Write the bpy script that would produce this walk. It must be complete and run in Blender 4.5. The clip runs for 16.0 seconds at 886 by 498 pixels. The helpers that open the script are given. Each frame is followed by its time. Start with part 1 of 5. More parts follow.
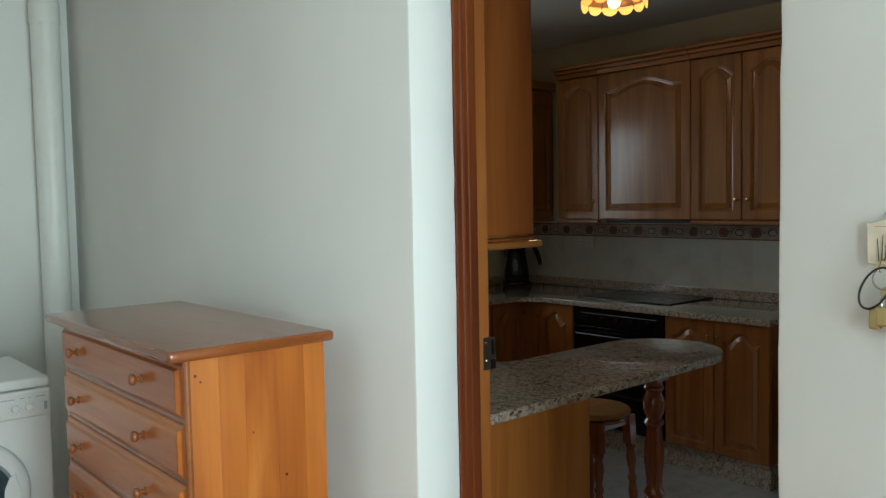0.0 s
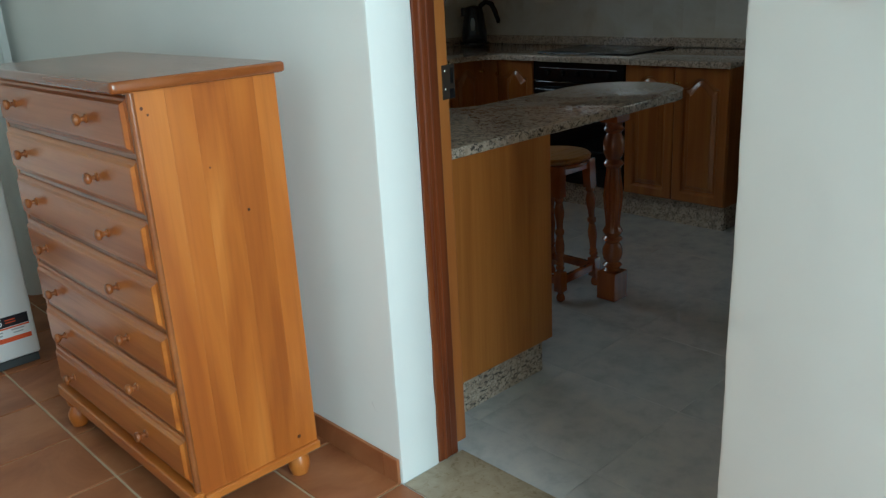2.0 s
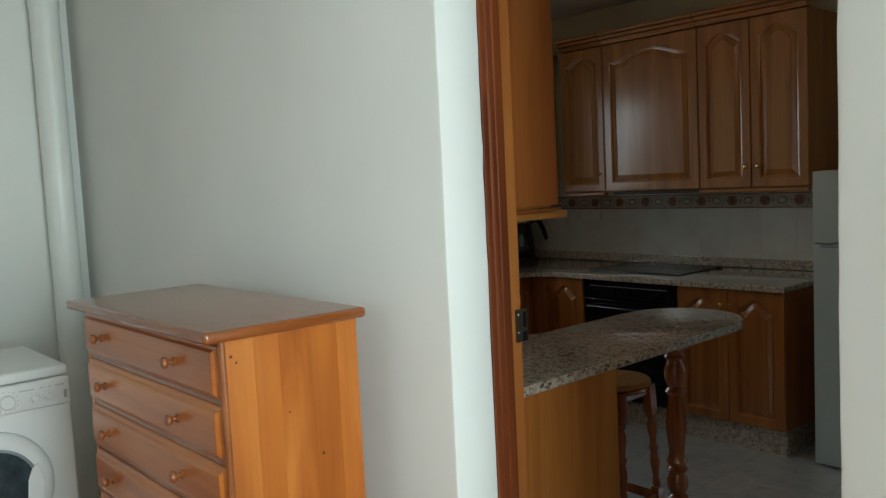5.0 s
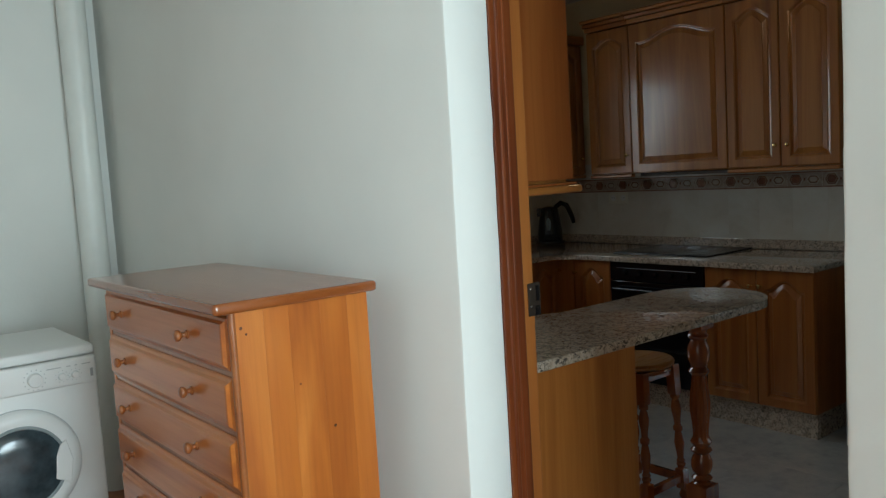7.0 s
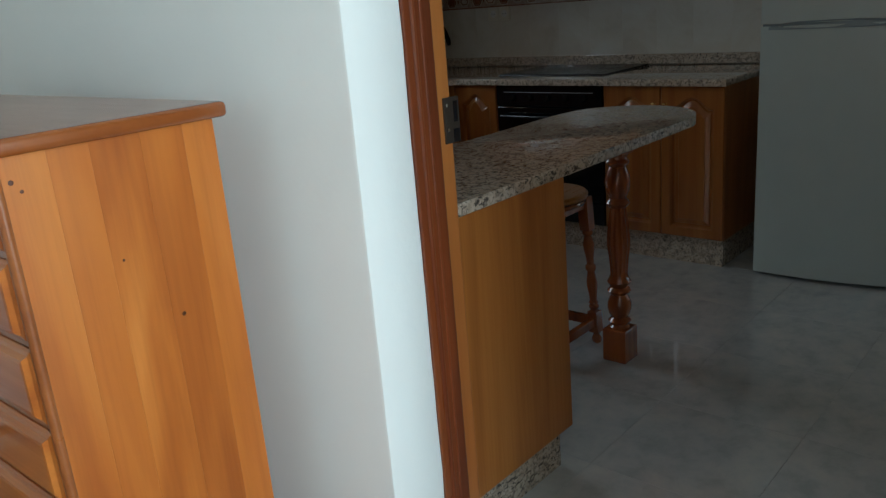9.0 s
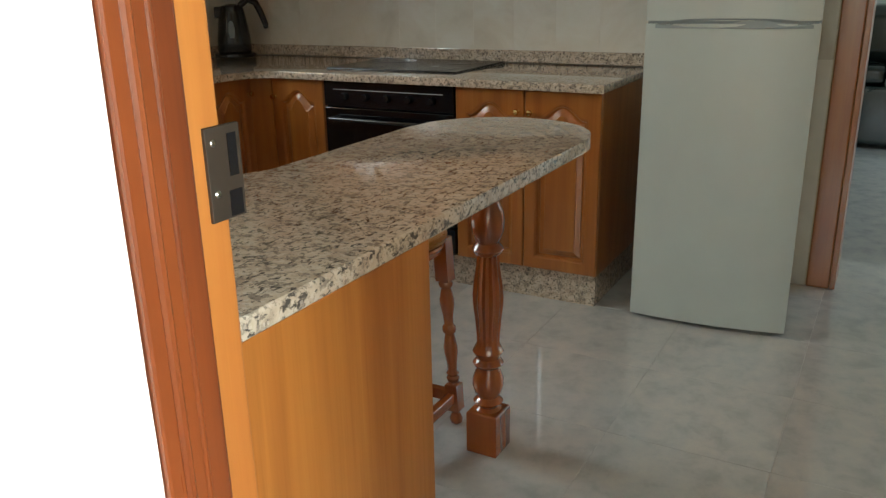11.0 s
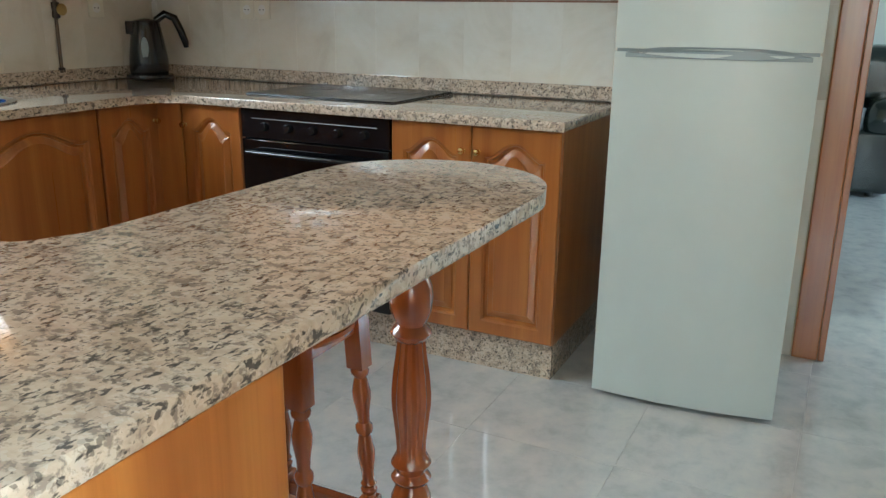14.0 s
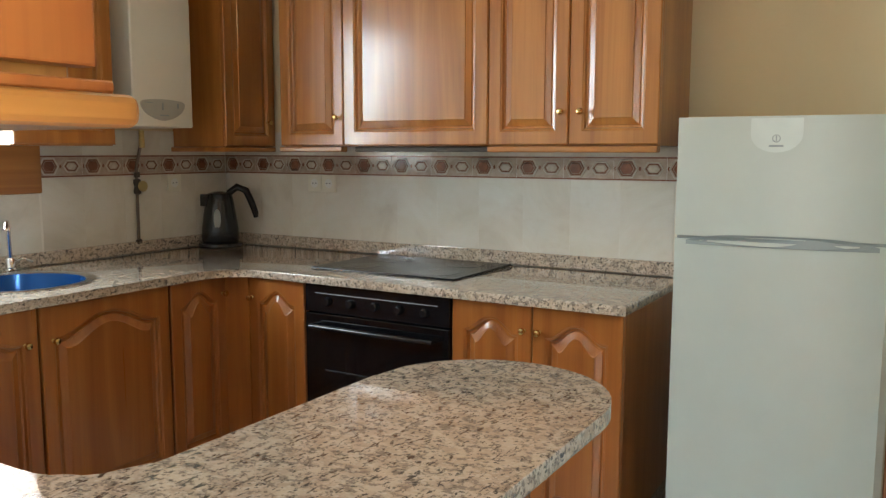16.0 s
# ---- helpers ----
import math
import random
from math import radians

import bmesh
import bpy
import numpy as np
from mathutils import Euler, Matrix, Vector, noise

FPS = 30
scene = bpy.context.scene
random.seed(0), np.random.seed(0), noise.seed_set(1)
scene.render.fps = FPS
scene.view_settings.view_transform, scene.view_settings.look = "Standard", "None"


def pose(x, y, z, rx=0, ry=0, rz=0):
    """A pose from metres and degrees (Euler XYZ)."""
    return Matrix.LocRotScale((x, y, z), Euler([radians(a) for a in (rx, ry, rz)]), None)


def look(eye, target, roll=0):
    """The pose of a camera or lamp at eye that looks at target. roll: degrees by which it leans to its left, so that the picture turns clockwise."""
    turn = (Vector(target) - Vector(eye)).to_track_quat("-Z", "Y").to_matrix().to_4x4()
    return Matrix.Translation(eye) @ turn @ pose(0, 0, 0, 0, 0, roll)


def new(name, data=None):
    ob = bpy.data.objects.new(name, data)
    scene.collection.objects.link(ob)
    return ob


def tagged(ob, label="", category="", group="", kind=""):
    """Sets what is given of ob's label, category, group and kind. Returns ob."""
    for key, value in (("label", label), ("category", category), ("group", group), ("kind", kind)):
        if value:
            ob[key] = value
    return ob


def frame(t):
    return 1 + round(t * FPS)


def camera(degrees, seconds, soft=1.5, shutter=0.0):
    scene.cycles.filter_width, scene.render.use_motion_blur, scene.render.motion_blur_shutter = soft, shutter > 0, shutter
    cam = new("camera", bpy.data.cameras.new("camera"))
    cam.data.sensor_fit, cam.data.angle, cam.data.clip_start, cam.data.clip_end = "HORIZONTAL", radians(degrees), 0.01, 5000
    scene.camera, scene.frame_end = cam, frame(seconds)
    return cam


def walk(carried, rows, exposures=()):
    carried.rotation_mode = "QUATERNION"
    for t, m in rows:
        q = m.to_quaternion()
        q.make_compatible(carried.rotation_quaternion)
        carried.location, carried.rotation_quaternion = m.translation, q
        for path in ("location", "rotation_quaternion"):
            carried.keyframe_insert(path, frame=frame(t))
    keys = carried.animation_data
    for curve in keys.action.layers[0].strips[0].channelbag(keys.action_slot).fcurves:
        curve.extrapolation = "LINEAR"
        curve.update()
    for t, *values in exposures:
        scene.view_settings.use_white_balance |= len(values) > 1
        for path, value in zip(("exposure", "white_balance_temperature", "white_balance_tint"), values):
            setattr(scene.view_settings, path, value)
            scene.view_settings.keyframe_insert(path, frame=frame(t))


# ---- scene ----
# camera and walk
cam = camera(57.2, 16.0, soft=1.35)
PATH = [
    (0, (0.451, 0.275, 1.466), (1.759, 1.783, 1.347), -1.1),
    (0.5, (0.457, 0.286, 1.432), (1.788, 1.765, 1.225), -2.8),
    (1, (0.465, 0.298, 1.388), (1.785, 1.746, 0.986), -3.8),
    (1.5, (0.461, 0.296, 1.33), (1.764, 1.703, 0.762), -3.9),
    (2, (0.464, 0.293, 1.317), (1.762, 1.676, 0.683), -3.2),
    (2.5, (0.463, 0.285, 1.35), (1.83, 1.699, 0.984), -2.7),
    (3, (0.468, 0.291, 1.366), (1.866, 1.7, 1.118), -2.6),
    (3.5, (0.468, 0.298, 1.399), (1.884, 1.695, 1.195), -2.5),
    (4, (0.469, 0.307, 1.431), (1.901, 1.69, 1.249), -2.6),
    (4.5, (0.422, 0.337, 1.447), (1.831, 1.748, 1.284), -2.9),
    (4.7, (0.395, 0.358, 1.449), (1.751, 1.818, 1.284), -2.6),
    (6.8, (0.429, 0.32, 1.417), (1.681, 1.87, 1.245), -3.2),
    (7, (0.442, 0.32, 1.402), (1.692, 1.869, 1.216), -3.4),
    (7.5, (0.527, 0.365, 1.291), (1.741, 1.877, 0.801), -4.6),
    (8, (0.617, 0.445, 1.24), (1.825, 1.913, 0.617), -4.9),
    (8.5, (0.679, 0.612, 1.248), (1.951, 2.019, 0.615), -4.8),
    (9, (0.762, 0.802, 1.283), (2.186, 2.078, 0.694), -4.8),
    (9.2, (0.812, 0.851, 1.284), (2.267, 2.096, 0.708), -4.9),
    (11.3, (1.498, 1.327, 1.195), (3.162, 2.187, 0.495), -0.6),
    (11.5, (1.567, 1.354, 1.171), (3.22, 2.178, 0.404), -0.2),
    (12, (1.747, 1.37, 1.115), (3.379, 2.171, 0.282), -0.2),
    (12.5, (1.805, 1.376, 1.07), (3.421, 2.143, 0.174), 0.3),
    (13, (1.839, 1.392, 1.084), (3.467, 2.148, 0.201), 0.8),
    (13.5, (1.86, 1.405, 1.136), (3.557, 2.213, 0.453), 0.9),
    (14, (1.865, 1.426, 1.171), (3.584, 2.28, 0.608), 0.7),
    (14.5, (1.871, 1.451, 1.218), (3.597, 2.36, 0.78), 0.3),
    (15, (1.873, 1.451, 1.265), (3.593, 2.406, 0.909), 0.1),
    (15.5, (1.88, 1.443, 1.282), (3.593, 2.431, 0.981), 0.1),
    (16, (1.879, 1.446, 1.309), (3.588, 2.456, 1.072), 0.1),
]

EXPOSURES = [(0.0, 0.0, 6200, 6), (1.0, 0.0, 5850, 3), (2.0, 0.05, 5750, 2), (3.0, 0.0, 6250, 7), (4.7, 0.0, 6350, 7), (7.0, 0.0, 6150, 8), (8.0, 0.0, 5800, 10), (9.2, 0.0, 5800, 7), (10.0, 0.35, 6200, 9), (10.7, 1.5, 6600, 9), (11.3, 2.15, 6950, 9), (12.0, 2.8, 6900, 9), (12.5, 3.4, 6600, 9), (13.0, 3.35, 6300, 9), (13.5, 2.78, 5950, 9), (14.0, 2.7, 5950, 6), (14.5, 2.65, 6050, 2), (15.0, 2.68, 6200, 7), (16.0, 2.66, 6400, 9)]
walk(cam, [(t, look(eye, target, roll)) for t, eye, target, roll in PATH], EXPOSURES)

# ---- world and lights ----
world = bpy.data.worlds.new("sky")
scene.world = world
world.use_nodes = True
wn = world.node_tree.nodes
sky = wn.new("ShaderNodeTexSky")
sky.sky_type = "NISHITA"
sky.sun_disc = False
sky.sun_elevation = radians(48)
sky.sun_rotation = radians(150)
world.node_tree.links.new(sky.outputs[0], wn["Background"].inputs[0])
wn["Background"].inputs[1].default_value = 0.12


def area_lamp(name, m, sx, sy, power, colour):
    data = bpy.data.lights.new(name, "AREA")
    data.shape, data.size, data.size_y, data.energy, data.color = "RECTANGLE", sx, sy, power, colour
    ob = new(name, data)
    ob.matrix_world = m
    return ob


# sky light in the openings: laundry window, kitchen window, living-room window
area_lamp("laundry_window_light", look((0.85, -1.44, 1.45), (0.75, 3.0, 1.3)), 1.35, 1.55, 98, (0.80, 0.97, 1.0))
# weak fill added at the unseen end wall; no window known there
area_lamp("laundry_end_window_light", look((-1.89, 1.60, 1.55), (1.5, 1.55, 1.35)), 1.1, 1.25, 4, (0.84, 0.97, 0.97))
area_lamp("kitchen_window_light", look((3.08, 4.52, 1.64), (3.08, 2.0, 0.6)), 0.9, 0.8, 7.5, (0.82, 0.95, 1.0))
area_lamp("living_window_light", look((7.4, -1.4, 1.5), (7.0, 2.0, 0.9)), 2.4, 1.7, 6, (0.70, 0.97, 0.98))
bulb = bpy.data.lights.new("ceiling_bulb_light", "POINT")
bulb.energy, bulb.color, bulb.shadow_soft_size = 1.6, (1.0, 0.76, 0.44), 0.05
new("ceiling_bulb_light", bulb).location = (3.28, 2.41, 2.246)

# ---- materials ----
def material(name, rough=0.5, metal=0.0, spec=0.5, coat=0.0):
    mat = bpy.data.materials.new(name)
    mat.use_nodes = True
    bsdf = mat.node_tree.nodes["Principled BSDF"]
    bsdf.inputs["Roughness"].default_value = rough
    bsdf.inputs["Metallic"].default_value = metal
    bsdf.inputs["Specular IOR Level"].default_value = spec
    bsdf.inputs["Coat Weight"].default_value = coat
    bsdf.inputs["Coat Roughness"].default_value = 0.16
    return mat, mat.node_tree, bsdf


def node(tree, kind, **values):
    n = tree.nodes.new(kind)
    for key, value in values.items():
        n.inputs[key].default_value = value
    return n


def coords(tree, scale=(1, 1, 1), shift=True):
    """Object coordinates, moved by the object's random number so that alike pieces differ."""
    tc = tree.nodes.new("ShaderNodeTexCoord")
    mp = tree.nodes.new("ShaderNodeMapping")
    mp.inputs["Scale"].default_value = scale
    tree.links.new(tc.outputs["Object"], mp.inputs["Vector"])
    if shift:
        info = tree.nodes.new("ShaderNodeObjectInfo")
        mul = tree.nodes.new("ShaderNodeMath")
        mul.operation = "MULTIPLY"
        mul.inputs[1].default_value = 37.0
        tree.links.new(info.outputs["Random"], mul.inputs[0])
        tree.links.new(mul.outputs[0], mp.inputs["Location"])
    return mp.outputs["Vector"]


def noise_tex(tree, vec, scale, detail=4.0, rough=0.55, distort=0.0):
    n = node(tree, "ShaderNodeTexNoise", Scale=scale, Detail=detail, Roughness=rough, Distortion=distort)
    tree.links.new(vec, n.inputs["Vector"])
    return n.outputs["Fac"]


def ramp(tree, fac, stops):
    n = tree.nodes.new("ShaderNodeValToRGB")
    el = n.color_ramp.elements
    while len(el) < len(stops):
        el.new(0.5)
    for e, (pos, col) in zip(el, stops):
        e.position, e.color = pos, (*col, 1)
    tree.links.new(fac, n.inputs["Fac"])
    return n.outputs["Color"]


def mix(tree, fac, a, b, mode="MIX"):
    n = tree.nodes.new("ShaderNodeMix")
    n.data_type, n.blend_type = "RGBA", mode
    for sock, v in ((n.inputs[0], fac), (n.inputs[6], a), (n.inputs[7], b)):
        if isinstance(v, (int, float)):
            sock.default_value = v
        elif isinstance(v, tuple):
            sock.default_value = (*v, 1)
        else:
            tree.links.new(v, sock)
    return n.outputs[2]


def bump(tree, bsdf, height, strength, distance=0.01):
    n = node(tree, "ShaderNodeBump", Strength=strength, Distance=distance)
    tree.links.new(height, n.inputs["Height"])
    tree.links.new(n.outputs[0], bsdf.inputs["Normal"])


def rough_map(tree, bsdf, fac, low, high):
    n = node(tree, "ShaderNodeMapRange")
    n.inputs["To Min"].default_value, n.inputs["To Max"].default_value = low, high
    tree.links.new(fac, n.inputs["Value"])
    tree.links.new(n.outputs[0], bsdf.inputs["Roughness"])


def wood(name, dark, mid, light, axis="z", rough=0.35, coat=0.3, fine=1.0, contrast=1.0, line_mix=0.32):
    mat, tree, bsdf = material(name, rough, coat=coat)
    long, cross = 0.9, 11.0 * fine
    scale = {"x": (long, cross, cross), "y": (cross, long, cross), "z": (cross, cross, long)}[axis]
    vec = coords(tree, tuple(v * 0.55 for v in scale))
    broad = noise_tex(tree, vec, 1.0, 4, 0.5, 1.8)
    col = ramp(tree, broad, [(0.5 - 0.2 * contrast, dark), (0.5, mid), (0.5 + 0.2 * contrast, light)])
    vec2 = coords(tree, tuple(s * (2.0 if s < 2 else 9.0) for s in scale))
    grain = noise_tex(tree, vec2, 1.0, 3, 0.7)
    line = ramp(tree, grain, [(0.3, (0.72, 0.68, 0.62)), (0.55, (1, 1, 1))])
    final = mix(tree, line_mix, col, line, "MULTIPLY")
    tree.links.new(final, bsdf.inputs["Base Color"])
    rough_map(tree, bsdf, grain, rough + 0.1, rough - 0.08)
    bump(tree, bsdf, grain, 0.06, 0.002)
    return mat


PINE = {a: wood("pine_honey_" + a, (0.36, 0.092, 0.013), (0.475, 0.138, 0.020), (0.57, 0.190, 0.033), a, 0.32, 0.3, 0.75, 0.8, 0.4) for a in "xyz"}
PINE_TOP = wood("pine_top", (0.22, 0.056, 0.012), (0.27, 0.076, 0.016), (0.32, 0.098, 0.022), "y", 0.22, 0.5, 0.7, 1.2, 0.15)
FRAME_WOOD = wood("orange_brown_frame", (0.26, 0.075, 0.02), (0.36, 0.115, 0.03), (0.43, 0.155, 0.045), "z", 0.3, 0.4)
PINE_EDGE = wood("pine_edge", (0.20, 0.055, 0.014), (0.28, 0.085, 0.02), (0.36, 0.12, 0.03), "x", 0.3, 0.4)
JAMB = wood("stained_jamb", (0.10, 0.020, 0.006), (0.185, 0.042, 0.010), (0.27, 0.075, 0.018), "z", 0.3, 0.4)
JAMB_RAW = wood("pale_pine_rebate", (0.29, 0.085, 0.016), (0.37, 0.122, 0.024), (0.44, 0.165, 0.037), "z", 0.42, 0.15)
OAK = {a: wood("cabinet_oak_" + a, (0.31, 0.106, 0.020), (0.40, 0.152, 0.030), (0.48, 0.202, 0.044), a, 0.32, 0.7, 1.3, 0.9) for a in "xyz"}
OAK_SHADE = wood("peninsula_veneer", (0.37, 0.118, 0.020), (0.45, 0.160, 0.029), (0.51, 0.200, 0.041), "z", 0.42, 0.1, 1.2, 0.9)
OAK_BASE = wood("base_cabinet_oak", (0.29, 0.088, 0.017), (0.365, 0.122, 0.025), (0.43, 0.160, 0.036), "z", 0.3, 0.7, 1.3, 0.9)
PANEL_RED = wood("reddish_oak_panel", (0.27, 0.066, 0.012), (0.34, 0.094, 0.018), (0.41, 0.130, 0.027), "z", 0.4, 0.15, 1.2, 0.9)
TURNED = wood("turned_beech", (0.22, 0.048, 0.011), (0.34, 0.082, 0.017), (0.45, 0.125, 0.025), "z", 0.2, 0.8)
SEAT = wood("seat_wood", (0.34, 0.12, 0.022), (0.48, 0.20, 0.04), (0.58, 0.27, 0.06), "x", 0.28, 0.5)


def plaster(name, colour, scale=7.0, strength=0.13):
    mat, tree, bsdf = material(name, 0.8, spec=0.25)
    vec = coords(tree, shift=False)
    big = noise_tex(tree, vec, 1.1, 4)
    c2 = tuple(c * 0.93 for c in colour)
    col = ramp(tree, big, [(0.35, c2), (0.65, colour)])
    scuff = noise_tex(tree, vec, 4.5, 6, 0.7, 2.0)
    col = mix(tree, ramp(tree, scuff, [(0.66, (0, 0, 0)), (0.8, (0.22, 0.22, 0.22))]), col, tuple(c * 0.8 for c in colour))
    tree.links.new(col, bsdf.inputs["Base Color"])
    a = noise_tex(tree, vec, scale, 6, 0.6)
    bump(tree, bsdf, a, strength, 0.02)
    return mat


WALL_PAINT = plaster("white_wall_paint", (0.78, 0.78, 0.74))
KITCHEN_PAINT = plaster("cream_kitchen_paint", (0.68, 0.56, 0.37))
CEILING_PAINT = plaster("ceiling_paint", (0.70, 0.69, 0.64), 14, 0.1)


def granite():
    mat, tree, bsdf = material("speckled_granite", 0.08, spec=0.6)
    vec = coords(tree, (1.0, 0.8, 1.0), shift=False)
    warp = noise_tex(tree, vec, 40, 2)
    patches = noise_tex(tree, vec, 30, 4, 0.6, 0.4)
    base = ramp(tree, patches, [(0.30, (0.40, 0.31, 0.24)), (0.44, (0.53, 0.425, 0.33)), (0.58, (0.62, 0.515, 0.41)), (0.75, (0.57, 0.50, 0.43))])
    grey = noise_tex(tree, vec, 62, 4, 0.65, 0.2)
    base = mix(tree, ramp(tree, grey, [(0.52, (0, 0, 0)), (0.60, (0.85, 0.85, 0.85))]), base, (0.25, 0.205, 0.17))
    fleck = noise_tex(tree, coords(tree, (0.62, 1.25, 1.1), shift=False), 98, 3, 0.55, 0.3)
    base = mix(tree, ramp(tree, fleck, [(0.565, (0, 0, 0)), (0.64, (1, 1, 1))]), base, (0.095, 0.083, 0.074))
    vor = node(tree, "ShaderNodeTexVoronoi", Scale=230.0)
    tree.links.new(vec, vor.inputs["Vector"])
    sep = tree.nodes.new("ShaderNodeSeparateColor")
    tree.links.new(vor.outputs["Color"], sep.inputs[0])
    base = mix(tree, ramp(tree, sep.outputs[0], [(0.90, (0, 0, 0)), (0.93, (0.7, 0.7, 0.7))]), base, (0.13, 0.11, 0.095))
    base = mix(tree, ramp(tree, sep.outputs[1], [(0.86, (0, 0, 0)), (0.90, (0.45, 0.45, 0.45))]), base, (0.68, 0.60, 0.51))
    tree.links.new(base, bsdf.inputs["Base Color"])
    rough_map(tree, bsdf, warp, 0.03, 0.08)
    return mat


GRANITE = granite()


def terracotta():
    mat, tree, bsdf = material("terracotta_tile", 0.42, spec=0.4)
    vec = coords(tree)
    big = noise_tex(tree, vec, 3.5, 5, 0.6, 0.8)
    col = ramp(tree, big, [(0.3, (0.26, 0.085, 0.032)), (0.5, (0.37, 0.135, 0.052)), (0.7, (0.45, 0.185, 0.078))])
    tree.links.new(col, bsdf.inputs["Base Color"])
    fine = noise_tex(tree, vec, 60, 4)
    rough_map(tree, bsdf, big, 0.5, 0.32)
    bump(tree, bsdf, fine, 0.08, 0.004)
    return mat


TERRACOTTA = terracotta()


def marble_tile(name, a, b, c, rough, scale=4.0, swirl=1.0):
    mat, tree, bsdf = material(name, rough, spec=0.5)
    vec = coords(tree)
    n1 = noise_tex(tree, vec, scale, 6, 0.62, swirl)
    col = ramp(tree, n1, [(0.32, a), (0.5, b), (0.68, c)])
    n2 = noise_tex(tree, vec, scale * 5, 4, 0.7, 0.5)
    col = mix(tree, ramp(tree, n2, [(0.55, (0, 0, 0)), (0.75, (0.3, 0.3, 0.3))]), col, a)
    tree.links.new(col, bsdf.inputs["Base Color"])
    rough_map(tree, bsdf, n2, rough, rough + 0.06)
    return mat


FLOOR_TILE = marble_tile("pale_marble_floor_tile", (0.45, 0.46, 0.46), (0.55, 0.555, 0.55), (0.62, 0.61, 0.58), 0.045, 11.0, 0.2)
for polished, weight in ((FLOOR_TILE, 0.6), (GRANITE, 0.5)):
    shader = polished.node_tree.nodes["Principled BSDF"]
    shader.inputs["Coat Weight"].default_value = weight
    shader.inputs["Coat Roughness"].default_value = 0.03
WALL_TILE = marble_tile("cream_wall_tile", (0.60, 0.55, 0.47), (0.70, 0.66, 0.58), (0.75, 0.73, 0.67), 0.12, 2.5)
BORDER_BASE = marble_tile("border_tile_ground", (0.36, 0.27, 0.21), (0.45, 0.35, 0.28), (0.52, 0.43, 0.35), 0.12, 20)
BORDER_DARK = marble_tile("border_tile_brown", (0.15, 0.055, 0.03), (0.22, 0.085, 0.048), (0.28, 0.12, 0.07), 0.14, 30)
BORDER_MID = marble_tile("border_tile_tan", (0.50, 0.42, 0.34), (0.60, 0.53, 0.45), (0.66, 0.60, 0.53), 0.12, 30)
THRESHOLD = marble_tile("threshold_stone", (0.26, 0.20, 0.13), (0.36, 0.29, 0.20), (0.42, 0.35, 0.25), 0.25, 12)


def plain(name, colour, rough=0.4, metal=0.0, coat=0.0, vary=0.06, scale=8.0):
    mat, tree, bsdf = material(name, rough, metal, coat=coat)
    vec = coords(tree)
    n = noise_tex(tree, vec, scale, 4)
    col = ramp(tree, n, [(0.3, tuple(max(0.0, c * (1 - vary)) for c in colour)), (0.7, tuple(min(1.0, c * (1 + vary)) for c in colour))])
    tree.links.new(col, bsdf.inputs["Base Color"])
    rough_map(tree, bsdf, n, max(0.02, rough - 0.04), rough + 0.06)
    return mat


GROUT = plain("pale_grout", (0.58, 0.46, 0.31), 0.9)
FLOOR_GROUT = plain("grey_floor_grout", (0.56, 0.565, 0.56), 0.5)
WALL_GROUT = plain("cream_grout", (0.71, 0.67, 0.595), 0.4)
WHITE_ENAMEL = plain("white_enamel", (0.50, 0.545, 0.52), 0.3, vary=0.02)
BOILER_WHITE = plain("cream_white_enamel", (0.74, 0.71, 0.62), 0.3, vary=0.02)
WASHER_WHITE = plain("white_plastic_panel", (0.78, 0.78, 0.76), 0.35, vary=0.02)
FRIDGE_GREY = plain("grey_handle_plastic", (0.27, 0.31, 0.32), 0.35)
# near-black colour standing for the shade in gaps and holes
SHADOW_GAP = plain("dark_gap_shade", (0.05, 0.055, 0.055), 0.7)
BLACK_GLASS = plain("black_glass", (0.005, 0.005, 0.006), 0.05)
DOOR_GLASS = plain("smoked_washer_glass", (0.035, 0.055, 0.065), 0.12, coat=0.5, vary=0.5, scale=14)
KNOT = plain("dark_pine_knot", (0.09, 0.022, 0.006), 0.35, coat=0.4, vary=0.4, scale=60)
CRACK = plain("dirty_plaster_crack", (0.36, 0.36, 0.33), 0.9)
HOB_GLASS = plain("hob_ceramic_glass", (0.006, 0.006, 0.007), 0.22)
HOB_GLASS.node_tree.nodes["Principled BSDF"].inputs["Specular IOR Level"].default_value = 0.15
HOB_MARK = plain("faint_hob_print", (0.022, 0.022, 0.023), 0.25)
BADGE_WHITE = plain("pale_badge_plastic", (0.60, 0.65, 0.63), 0.3)
BLACK_ENAMEL = plain("black_enamel", (0.006, 0.006, 0.008), 0.16)
BLACK_PLASTIC = plain("black_plastic", (0.012, 0.012, 0.014), 0.14)
STEEL = plain("brushed_steel", (0.55, 0.55, 0.54), 0.22, 1.0)
KEY_STEEL = plain("worn_key_steel", (0.36, 0.36, 0.35), 0.34, 1.0, vary=0.2, scale=60)
CHROME = plain("chrome", (0.75, 0.75, 0.76), 0.08, 1.0)
BRASS = plain("brass", (0.72, 0.50, 0.20), 0.2, 1.0)
OLD_BRASS = plain("worn_brass", (0.55, 0.42, 0.19), 0.35, 1.0)
IRON = plain("brown_iron_plate", (0.055, 0.04, 0.03), 0.45, 0.5)
PVC = plain("painted_pvc_pipe", (0.74, 0.75, 0.71), 0.4, vary=0.03)
SOCKET = plain("cream_socket_plastic", (0.75, 0.72, 0.62), 0.35)
LEATHER = plain("black_leather", (0.010, 0.019, 0.020), 0.2, coat=0.5, vary=0.3, scale=5)
BOARD = plain("ivory_printed_board", (0.58, 0.50, 0.37), 0.55, vary=0.12, scale=40)
GREEN = plain("green_print", (0.03, 0.16, 0.06), 0.5, vary=0.3, scale=120)
